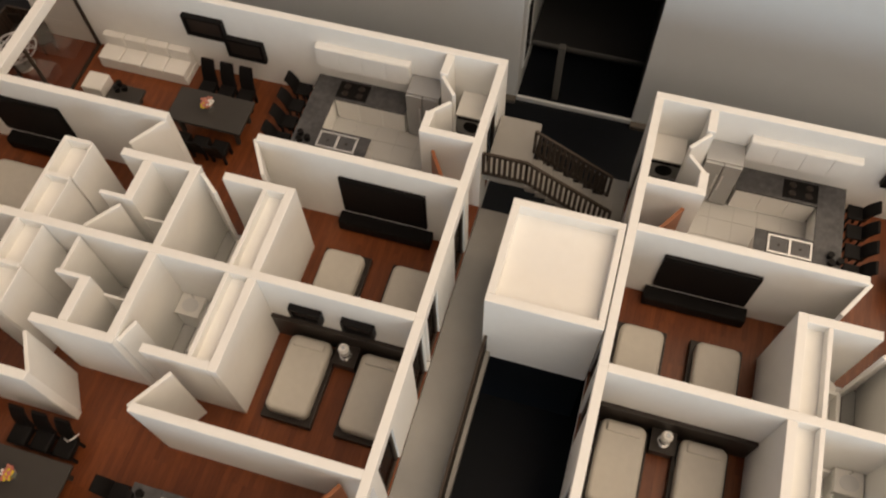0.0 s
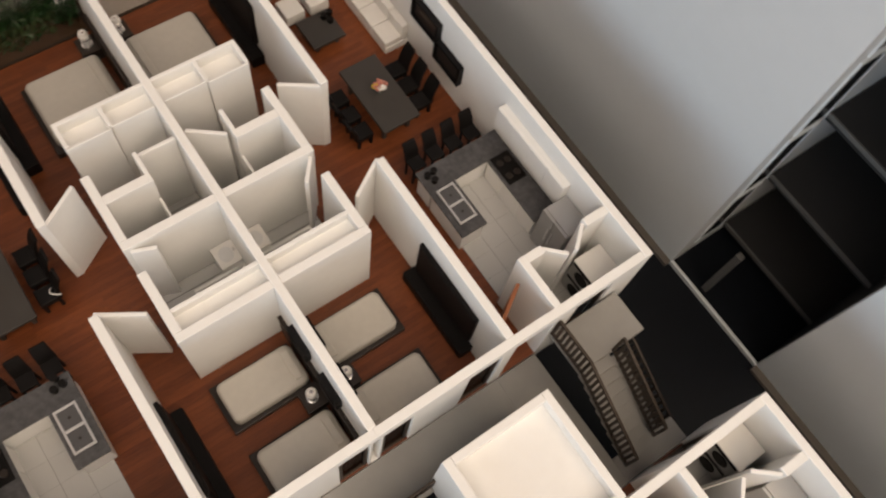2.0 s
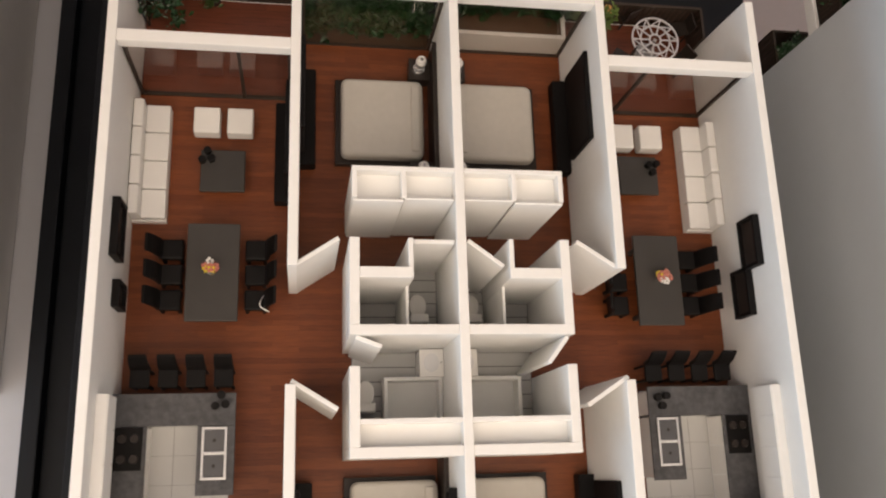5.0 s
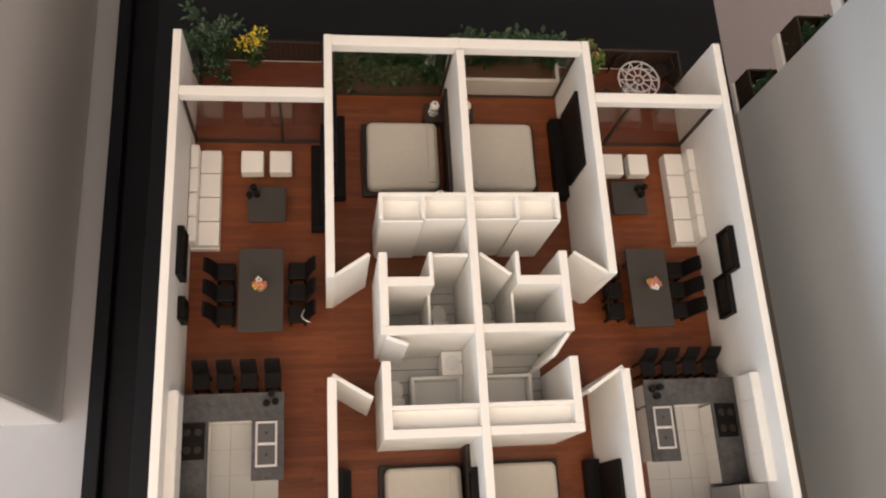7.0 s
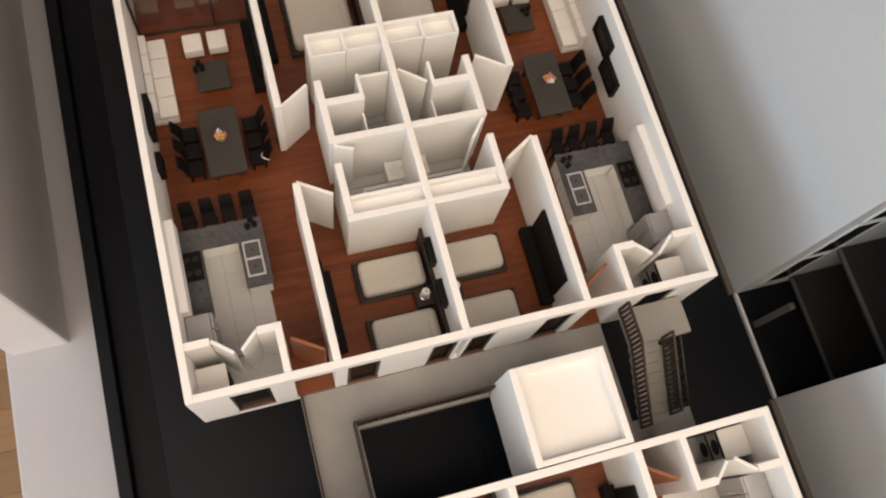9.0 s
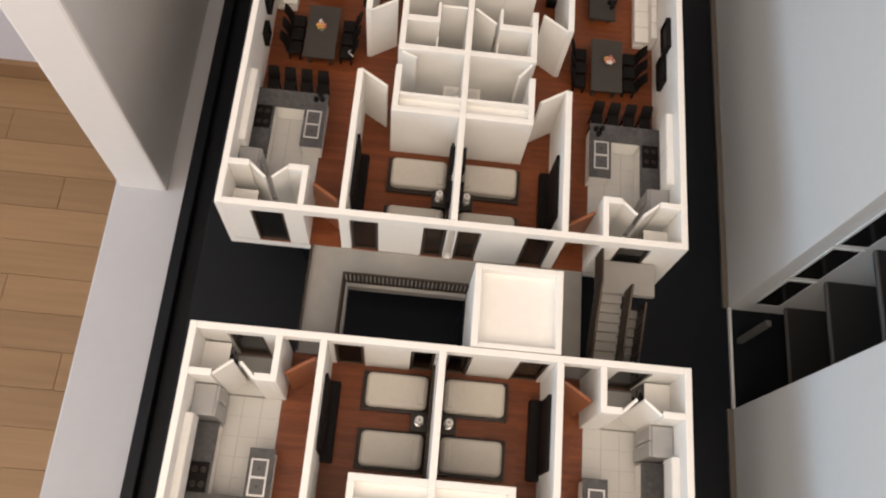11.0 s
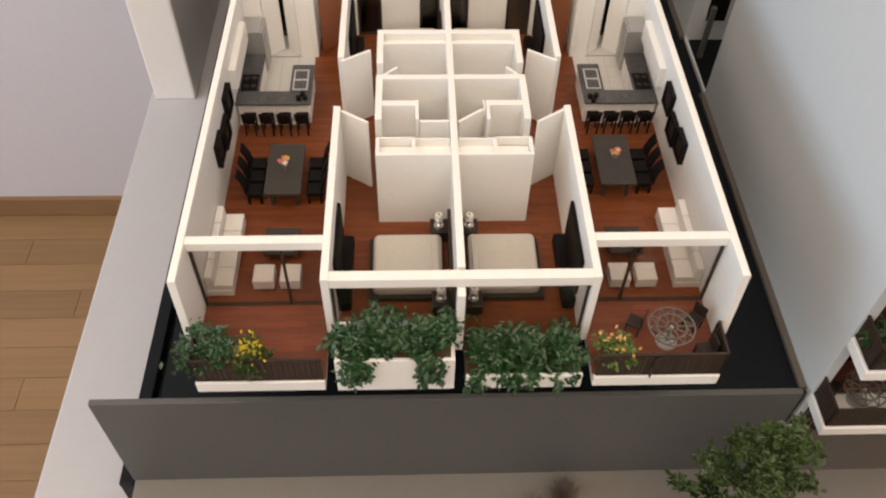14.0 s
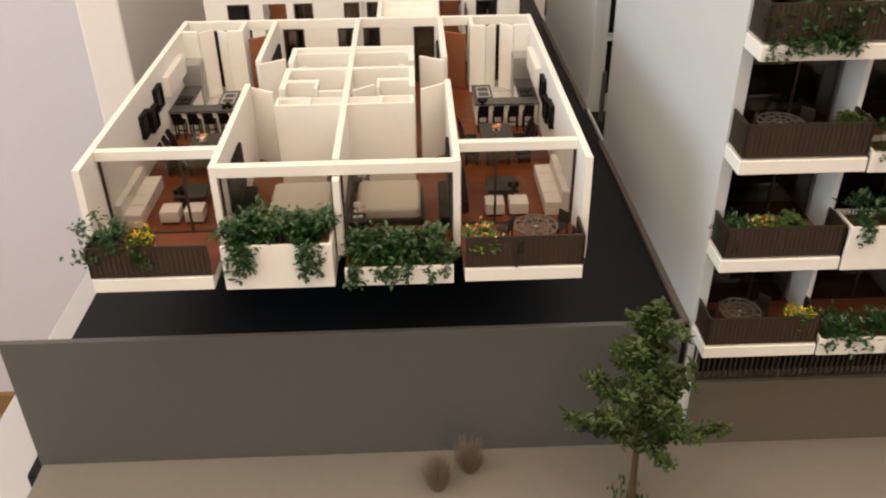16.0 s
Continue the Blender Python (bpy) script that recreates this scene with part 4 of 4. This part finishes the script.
def shrub(x, y, z, r, h, seed, mat, label, flower=None):
    c = thing("potted_shrub", x, y, z, 0, label, "shrub", "shrubs on the balconies")
    rnd = random.Random(seed)
    clumps, lines = [], []
    for i in range(22):
        a, q = rnd.uniform(0, 6.28), r * rnd.uniform(0.1, 1.15)
        px, py, pz = q * math.cos(a), q * math.sin(a), rnd.uniform(0.25, 1.0) * h
        clumps.append((px, py, pz, 0.3 * r + 0.05))
        lines.append(((px * 0.2, py * 0.2, 0.2), (px, py, pz)))
    bm = bmesh.new()
    tube(bm, 0, 0, 0, 0.28, 0.16, 0.2, 14)
    part("pot", bm, DARKWOOD, c, "dark plant pot")
    foliage("foliage", c, mat, clumps, 40, 0.17, seed)
    if flower:
        high = sorted(clumps, key=lambda q: -q[2])[:8]
        foliage("blossom", c, flower, [(q[0] * 0.8, q[1] * 0.8, q[2] + 0.08, 0.2) for q in high], 18 if flower is YELLOW else 8, 0.13, seed + 5, -0.5)
    twigs(c, lines)
    return c


def patio_table(x, y, z, mat, tint):
    c = thing("patio_table", x, y, z, 0, "round %s openwork patio table" % tint, "patio table", "patio tables")
    bm = bmesh.new()
    for r in (0.62, 0.4, 0.16):
        for i in range(36):
            a0, a1 = i * math.tau / 36, (i + 1) * math.tau / 36
            quad = [bm.verts.new((rr * math.cos(a), rr * math.sin(a), zz)) for a in (a0, a1) for rr in (r - 0.035, r + 0.01) for zz in (0.68, 0.72)]
            bmesh.ops.convex_hull(bm, input=quad)
    for i in range(10):
        made = box(bm, 0.12, 0.62, -0.018, 0.018, 0.685, 0.715)
        bmesh.ops.rotate(bm, verts=made, cent=(0, 0, 0), matrix=Matrix.Rotation(i * math.tau / 10, 3, "Z"))
    for i in range(10):
        a0, a1 = i * math.tau / 10, (i + 1.5) * math.tau / 10
        p0, p1 = Vector((0.6 * math.cos(a0), 0.6 * math.sin(a0), 0.7)), Vector((0.38 * math.cos(a1), 0.38 * math.sin(a1), 0.7))
        made = box(bm, -(p1 - p0).length / 2, (p1 - p0).length / 2, -0.014, 0.014, -0.012, 0.012)
        bmesh.ops.transform(bm, verts=made, matrix=Matrix.Translation((p0 + p1) / 2) @ Matrix.Rotation(math.atan2(p1.y - p0.y, p1.x - p0.x), 4, "Z"))
    part("openwork_top", bm, mat, c)
    bm = bmesh.new()
    tube(bm, 0, 0, 0.03, 0.69, 0.05, 0.05, 10)
    tube(bm, 0, 0, 0, 0.04, 0.3, 0.26, 16)
    part("pedestal", bm, APPL, c)
    return c


def patio_chair(x, y, z, rz):
    c = thing("patio_chair", x, y, z, rz, "dark patio chair beside the round table", "patio chair", "patio chairs")
    boxes("seat", DARKWOOD, c, (-0.2, 0.2, -0.2, 0.2, 0.38, 0.43), bevel=0.015)
    boxes("backrest", DARKWOOD, c, (-0.2, 0.2, -0.22, -0.18, 0.45, 0.85), bevel=0.015)
    for sx in (-0.17, 0.17):
        for sy in (-0.17, 0.17):
            boxes("leg", DARKWOOD, c, (sx - 0.02, sx + 0.02, sy - 0.02, sy + 0.02, 0, 0.38), bevel=0)
    return c


OUT = 14.88
for f in FLATS:
    p = f.p
    e, bm_d = p["end"], p["beam"]
    A, W = f.sy > 0, f.sx < 0
    X, Y = f.x, f.y
    out = OUT if not A else 14.7
    front = Y(out)
    slab("balcony_slab", WHITE, f.b(3.5, 6.82, bm_d + 0.1, out, -0.45, -0.03), bevel=0.03, label="white balcony slab with a bright edge")
    slab("balcony_deck", DECK, f.b(3.47, 6.88, bm_d, out - 0.1, -0.03, 0.0), bevel=0, label="red-brown decking of the balcony")
    slab("bedroom_floor_edge", WHITE, f.b(0.1, 3.3, bm_d + 0.1, e - 0.125, -0.45, -0.03), bevel=0.02, label="white slab edge under the bedroom window")
    slab("bedroom_floor_end", PARQUET, f.b(0.1, 3.25, bm_d, e - 0.1, -0.03, 0.0), bevel=0, label="reddish brown parquet by the bedroom window")
    # glazing
    g = thing("living_glazing", X(5.17), Y(bm_d), 0, 0, "clear sliding glass front with dark bars", "window", "", "structure")
    pane = boxes("pane", GLASS, g, (-1.7, 1.7, -0.012, 0.012, 0.04, 2.46), bevel=0)
    pane.visible_shadow = False
    boxes("sill", BRONZE, g, (-1.72, 1.72, -0.05, 0.05, 0.0, 0.04), bevel=0.006)
    for px in (-1.68 * f.sx, 1.68 * f.sx, -0.62 * f.sx):
        boxes("bar", BRONZE, g, (px - 0.035, px + 0.035, -0.04, 0.04, 0.04, 2.46), bevel=0.006)
    g = thing("bedroom_glazing", X(1.67), Y(e - 0.15), 0, 0, "clear fixed bedroom window with a dark frame", "window", "", "structure")
    pane = boxes("pane", GLASS, g, (-1.54, 1.54, -0.012, 0.012, 0.04, 2.42), bevel=0)
    pane.visible_shadow = False
    boxes("sill", BRONZE, g, (-1.56, 1.56, -0.04, 0.04, 0.0, 0.04), bevel=0.006)
    for px in (-1.53, 1.53):
        boxes("bar", BRONZE, g, (px - 0.03, px + 0.03, -0.04, 0.04, 0.04, 2.42), bevel=0.006)
    # planter
    tall = W != A
    top = 0.92 if tall else 0.1
    near = e - 0.12
    pl = thing("planter", X(1.67), Y((near + out) / 2), -0.48, 0, "white planter box in front of the bedroom window", "planter", "planters on the front")
    hd = (out - near) / 2
    boxes("front_panel", WHITE, pl, (-1.52, 1.52, f.sy * hd, f.sy * (hd - 0.1), 0, top + 0.48), bevel=0.02)
    boxes("back_panel", WHITE if tall else TWIG, pl, (-1.52, 1.52, -f.sy * hd, -f.sy * (hd - 0.1), 0, top + 0.4), bevel=0.02)
    for s in (-1, 1):
        boxes("side_panel", WHITE if tall else TWIG, pl, (s * 1.52, s * 1.42, -hd + 0.1, hd - 0.1, 0, top + 0.4), bevel=0.015)
    boxes("soil", TWIG, pl, (-1.42, 1.42, -hd + 0.1, hd - 0.1, 0, top + 0.36), bevel=0)
    deep = 2 * hd - (0.75 if tall and A else 0.3)
    py = Y((near + out) / 2 + (0.3 if tall and A else 0.05))
    pt = planting(X(1.67), py, top - 0.1, 2.9, deep, 40 + f.sx + 3 * f.sy, "dense green trailing plants in the white planter", 1.1 if tall else 0.5, high=0.66 if tall else 0.85, n=64)
    if A:
        pt.matrix_basis = pose(X(1.67) * S, py * S, (top - 0.1) * S, 0, 0, 180)
    # balcony rail
    railing("balcony_railing", [(X(3.55), front - f.sy * 0.06, -0.03), (X(6.8), front - f.sy * 0.06, -0.03), (X(6.8), Y(e + 0.1), -0.03)], 1.0, "brown slatted balcony railing", post=0.14, solid=True, group="railings on the balconies")
    # side wall end with a sloped front
    bm = bmesh.new()
    quad = [bm.verts.new((X(xx), Y(dd), zz)) for xx in (6.9, 7.1) for dd, zz in ((e, -0.45), (e, H), (e + 0.02, H), (e + 0.16, -0.02), (e + 0.1, -0.45))]
    bmesh.ops.convex_hull(bm, input=quad)
    tagged(part("wall_end", bm, WHITE), "white sloped end of the side wall", "", "", "structure")
    if W:
        shrub(X(6.35), Y(e + 0.7), 0, 0.68, 1.75, 5 + f.sy, LEAF, "bushy green shrub in a dark pot on the balcony")
        shrub(X(5.35), Y(e + 0.85), 0, 0.4, 1.15, 8 + f.sy, LEAF3, "yellow-flowering shrub in a dark pot on the balcony", YELLOW)
    else:
        shrub(X(4.0), Y(e + 0.8), 0, 0.4, 0.95, 21 + f.sy, LEAF2, "bright green shrub with orange blossom on the balcony", ORANGE)
        # The far table gets a paler metal, its bright lighting put into colour.
        put("patio_table_lit" if A else "patio_table", lambda x, y, z, rz: patio_table(x, y, z, STEEL if A else IRON, "pale lit-coloured metal" if A else "dark metal"), X(5.6), Y(e + 0.08), 0, 0)
        for px, dd, rz in ((4.75, e - 0.3, 60), (6.35, e - 0.35, 130), (5.0, e + 0.95, 30), (6.45, e + 0.6, 100)):
            put("patio_chair", patio_chair, X(px), Y(dd), 0, rz)

# ---- the neighbouring tower ----
TX, ST, Z0 = 10.7, 3.1, -3.1
TOPZ, NEND = 9.1, 16.85
slab("tower_wall", TOWER, (TX, TX + 0.35, 2.35, NEND, -8.1, TOPZ), bevel=0.02, label="tall blank white side wall of the model tower")
slab("tower_wall_2", TOWER, (TX, TX + 0.35, -15.35, -1.4, -8.1, TOPZ), bevel=0.02, label="tall blank white side wall of the model tower")
# Unseen roof, added to block light from above into recess and rooms.
slab("added_tower_roof", TOWER, (TX + 0.35, 27, -15.3, NEND - 0.05, TOPZ - 0.35, TOPZ - 0.02), bevel=0.02, label="unseen white roof slab added to shade the tower recess")
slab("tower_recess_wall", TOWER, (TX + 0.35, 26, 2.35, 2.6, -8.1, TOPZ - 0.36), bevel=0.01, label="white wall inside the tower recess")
# This wall and the back have the recess shade in their colour.
slab("tower_recess_wall_2", RECESS, (TX + 0.35, 26, -1.65, -1.4, -8.1, TOPZ - 0.36), bevel=0.01, label="wall inside the tower recess, coloured dark for shade")
slab("tower_recess_back", BASEBLACK, (16, 16.3, -1.4, 2.35, -8.1, TOPZ - 0.36), bevel=0, label="back of the tower recess, coloured black for shade")
slab("tower_plinth", BASEWALL, (TX - 0.22, TX - 0.003, 2.35, NEND, -3.3, -3.14), (TX - 0.22, TX - 0.003, -15.1, -1.4, -3.3, -3.14), bevel=0.02, label="brown-grey strip along the foot of the tower wall")
slab("recess_threshold", TOWER, (TX - 0.03, TX + 0.07, -1.4, 2.35, -3.3, -3.12), bevel=0.02, label="pale edge strip across the tower recess")
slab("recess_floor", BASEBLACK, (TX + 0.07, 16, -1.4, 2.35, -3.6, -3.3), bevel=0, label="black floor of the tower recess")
for i in range(4):
    z = -2.45 + i * 2.97
    slab("recess_edge", PODIUM, (TX + 1.8, TX + 1.858, -1.38, 2.33, z - 0.14, z), bevel=0.01, label="pale edge strip of a recess gallery")
    # Gallery coloured near black to stand for the shade inside.
    slab("recess_gallery", RECESS, (TX + 1.86, 16, -1.38, 2.33, z - 0.3, z), bevel=0.01, label="access gallery inside the tower recess, coloured dark for shade")
    w = thing("recess_window", TX + 0.65, 2.33, z + 0.12, 0, "tall dark window in the recess wall", "window", "", "structure")
    boxes("pane", DARKGLASS, w, (0.0, 0.85, -0.015, 0.0, 0, 2.6), bevel=0)
    boxes("frame", TOWER, w, (-0.08, 0.0, -0.03, 0.02, -0.08, 2.68), (0.85, 0.93, -0.03, 0.02, -0.08, 2.68), (0, 0.85, -0.03, 0.02, 2.6, 2.68), (0, 0.85, -0.03, 0.02, -0.08, 0), bevel=0.006)
slab("recess_post", PODIUM, (TX + 0.3, TX + 0.5, 1.05, 1.25, -3.3, -0.85), bevel=0.01, label="pale post in the tower recess")

TF = -14.2
slab("tower_back_wall", TOWER, (TX + 0.35, 27, TF + 1.8, TF + 2.0, -8.1, TOPZ - 0.36), bevel=0, label="pale rear wall of the tower rooms")
slab("tower_base", BASEWALL, (TX + 0.35, 27, -15.5, -15.2, -8.1, -5.4), bevel=0.02, label="brown-grey base wall of the tower")
slab("tower_base_inner", BASEBLACK, (TX + 0.35, 27, -14.9, -14.7, -5.4, -3.5), bevel=0, label="thin black sheet behind the base screen")
for i in range(5):
    x0 = TX + 0.15 + i * 3.0
    railing("base_screen", [(x0 + 0.1, -15.35, -5.4), (x0 + 2.9, -15.35, -5.4)], 1.8, "dark slatted screen over the tower base", post=0.17, group="screens on the tower base")
for i in range(4):
    z = Z0 + i * ST
    slab("tower_floor", DECK, (TX + 0.35, 27, -15.3, TF + 1.8, z - 0.06, z), bevel=0, label="red-brown floor of a tower storey")
    slab("tower_ceiling", TOWER, (TX + 0.35, 27, -15.3, TF + 1.8, z - 0.35, z - 0.06), bevel=0, label="white slab of a tower storey")
    for j, (x0, x1) in enumerate(((TX, TX + 3.45), (TX + 3.5, TX + 6.8), (TX + 6.85, TX + 10.15))):
        if j == 0:
            slab("tower_balcony", WHITE, (x0 + 0.02, x1, -16.5, -15.35, z - 0.42, z - 0.02), bevel=0.03, label="white balcony slab of the tower")
            railing("tower_railing", [(x0 + 0.1, -15.3, z), (x0 + 0.1, -16.42, z), (x1 - 0.06, -16.42, z), (x1 - 0.06, -15.4, z)], 1.0, "brown slatted balcony railing of the tower", post=0.13, solid=True, group="railings on the tower")
            if i % 2 == 0:
                put("patio_table", lambda x, y, z, rz: patio_table(x, y, z, IRON, "dark metal"), x0 + 1.3, -15.6, z, 0)
                put("patio_chair", patio_chair, x0 + 0.5, -15.3, z, 60)
                put("patio_chair", patio_chair, x0 + 2.1, -15.2, z, 130)
                shrub(x1 - 0.45, -16.0, z, 0.35, 0.95, 60 + i, LEAF2, "green shrub in a dark pot on the tower balcony", YELLOW if i == 0 else None)
            elif i == 3:
                planting(x0 + 1.5, -16.2, z + 0.1, 2.7, 0.5, 55, "green trailing plants over the tower balcony edge", 0.6, n=20, high=0.8)
                shrub(x0 + 1.9, -15.7, z, 0.6, 2.2, 91, LEAF3, "tall leafy shrub in a dark pot on the tower balcony")
            else:
                for kx in (0.55, 1.2, 1.9):
                    shrub(x0 + kx, -15.9, z, 0.38, 0.95, 70 + i * 3 + int(kx * 3), LEAF2 if kx > 1 else LEAF, "green shrub in a dark pot on the tower balcony", ORANGE if kx == 1.2 else None)
        else:
            low = (i + j) % 2 == 1
            t = 0.15 if low else 0.95
            pl = thing("tower_planter", (x0 + x1) / 2, -16.1, z - 0.45, 0, "white planter box on the tower front", "planter", "planters on the tower")
            hw = (x1 - x0) / 2 - 0.02
            boxes("front_panel", WHITE, pl, (-hw, hw, -0.4, -0.3, 0, t + 0.45), bevel=0.02)
            boxes("back_panel", WHITE, pl, (-hw, hw, 0.6, 0.7, 0, t + 0.45), bevel=0.02)
            boxes("soil", TWIG, pl, (-hw, hw, -0.3, 0.6, 0, t + 0.3), bevel=0)
            for s in (-1, 1):
                boxes("side_panel", WHITE, pl, (s * hw, s * (hw - 0.1), -0.3, 0.6, 0, t + 0.45), bevel=0)
            planting((x0 + x1) / 2, -16.0, z + t, 2.9, 0.7, 100 + 7 * i + j, "dense green trailing plants on the tower front", 0.6, n=18)
        # rooms behind
        slab("tower_partition", WHITE, (x1 - 0.02, x1 + 0.12, -15.3, TF + 1.8, z, z + ST - 0.36), bevel=0.01, label="white partition between tower rooms")
        g = thing("tower_glazing", (x0 + x1) / 2 + 0.15, -14.2, z, 0, "glass front of a tower room with dark bars", "window", "", "structure")
        # The smoked tint stands in for the shade inside the tower rooms.
        pane = boxes("pane", SMOKE, g, (-1.45, 1.45, -0.012, 0.012, 0, ST - 0.4), bevel=0)
        pane.visible_shadow = False
        for px in (-1.4, 0.25, 1.4):
            boxes("bar", BRONZE, g, (px - 0.04, px + 0.04, -0.04, 0.04, 0, ST - 0.4), bevel=0)

# ---- the far front of the tower ----
slab("tower_back_wall_2", TOWER, (TX + 0.35, 27, NEND - 3.2, NEND - 3.0, -8.1, TOPZ - 0.36), bevel=0, label="pale rear wall of the tower rooms")
for i in range(4):
    z = Z0 + i * ST
    slab("tower_floor_2", DECK, (TX + 0.35, 27, NEND - 3.0, NEND - 0.1, z - 0.06, z), bevel=0, label="red-brown floor of a tower storey")
    slab("tower_ceiling_2", TOWER, (TX + 0.35, 27, NEND - 3.0, NEND - 0.1, z - 0.35, z - 0.06), bevel=0, label="white slab of a tower storey")
    slab("tower_balcony_2", WHITE, (TX + 0.02, TX + 3.45, NEND, NEND + 1.2, z - 0.42, z - 0.02), bevel=0.03, label="white balcony slab of the tower")
    railing("tower_railing", [(TX + 0.1, NEND, z), (TX + 0.1, NEND + 1.12, z), (TX + 3.39, NEND + 1.12, z)], 1.0, "brown slatted balcony railing of the tower", post=0.13, solid=True, group="railings on the tower")
    for kx, mat in ((0.75, LEAF), (1.7, LEAF2)):
        shrub(TX + kx, NEND + 0.5, z, 0.5, 1.3, 160 + i * 3 + int(kx), mat, "bushy green shrub in a dark pot on the tower balcony")

# ---- street tree and dry grass ----


def street_tree(x, y, z, h, seed):
    c = thing("street_tree", x, y, z, 0, "young street tree with an open green crown", "tree")
    rnd = random.Random(seed)
    clumps = []
    bmt = bmesh.new()

    def limb(p0, p1, r0, r1):
        d = p1 - p0
        m = bmesh.ops.create_cone(bmt, cap_ends=False, segments=7, radius1=r0, radius2=r1, depth=d.length)["verts"]
        bmesh.ops.transform(bmt, verts=m, matrix=Matrix.Translation((p0 + p1) / 2) @ d.to_track_quat("Z", "Y").to_matrix().to_4x4())

    pts = [Vector((0, 0, 0))]
    for i in range(7):
        pts.append(Vector((pts[-1].x + rnd.uniform(-0.1, 0.05), pts[-1].y + rnd.uniform(-0.06, 0.06), h * (i + 1) / 7)))
    for i in range(7):
        limb(pts[i], pts[i + 1], 0.13 * (1 - i / 8), 0.13 * (1 - (i + 1) / 8))
    def leafy(p0, p1, start, gap=0.13):
        n = max(1, int((p1 - p0).length / gap))
        for q in range(n + 1):
            if q / n >= start:
                w = p0.lerp(p1, q / n)
                clumps.append((w.x + rnd.gauss(0, 0.04), w.y + rnd.gauss(0, 0.04), w.z + rnd.gauss(0.03, 0.05), rnd.uniform(0.1, 0.2)))

    for i in range(26):
        s = 0.27 + 0.69 * i / 26
        k = min(6, int(s * 7))
        p0 = pts[k].lerp(pts[k + 1], s * 7 - k)
        a = i * 2.4 + rnd.uniform(-0.4, 0.4)
        reach = (0.4 + 2.15 * (0.97 - s) / 0.7) * rnd.uniform(0.65, 1.1)
        d = Vector((math.cos(a), math.sin(a), rnd.uniform(0.45, 0.9))).normalized()
        mid = p0 + d * reach * 0.55
        tip = mid + Vector((d.x, d.y, rnd.uniform(-0.25, 0.5))).normalized() * reach * 0.5
        limb(p0, mid, 0.05, 0.03)
        limb(mid, tip, 0.03, 0.01)
        leafy(p0, mid, 0.45)
        leafy(mid, tip, 0.0)
        for j in range(4):
            q = p0.lerp(mid, 0.5 + j * 0.2) if j < 2 else mid.lerp(tip, (j - 1) * 0.3)
            end = q + Vector((rnd.gauss(0, 0.3), rnd.gauss(0, 0.3), rnd.uniform(-0.1, 0.35))) * (0.5 + reach * 0.3)
            limb(q, end, 0.014, 0.006)
            leafy(q, end, 0.3)
    for k in (3, 4, 5, 6):
        leafy(pts[k], pts[k + 1], 0.0)
    part("trunk", bmt, TWIG, c)
    foliage("crown", c, LEAF3, clumps, 13, 0.23, seed)
    bm = bmesh.new()
    for i in range(60):
        a, r = rnd.uniform(0, 6.28), rnd.uniform(0.1, 0.9)
        tube(bm, r * math.cos(a), r * math.sin(a), 0, rnd.uniform(0.1, 0.4), 0.03, 0.0, 4)
    part("grass_tuft", bm, LEAF, c, "tuft of grass at the foot")
    return c


def dry_grass(x, y, z, seed, r, h):
    c = thing("dry_grass", x, y, z, 0, "tuft of dry brown ornamental grass", "grass tuft", "grass tufts on the street")
    rnd = random.Random(seed)
    lines = []
    for i in range(420):
        a, q = rnd.uniform(0, 6.28), rnd.uniform(0, r)
        lines.append(((q * 0.4 * math.cos(a), q * 0.4 * math.sin(a), 0), (q * math.cos(a), q * math.sin(a), h * rnd.uniform(0.5, 1))))
    twigs(c, lines, 0.009, DRY)
    return c


street_tree(8.75, -17.8, -8.1, 7.7, 4)
dry_grass(2.6, -17.0, -8.1, 1, 0.6, 1.35)
dry_grass(3.7, -16.3, -8.1, 2, 0.6, 1.2)

# ---- floor boards of the room ----
floor_boards(-95, -8, NORTH - 88.1, NORTH - 0.6, 3.5, 26.0)
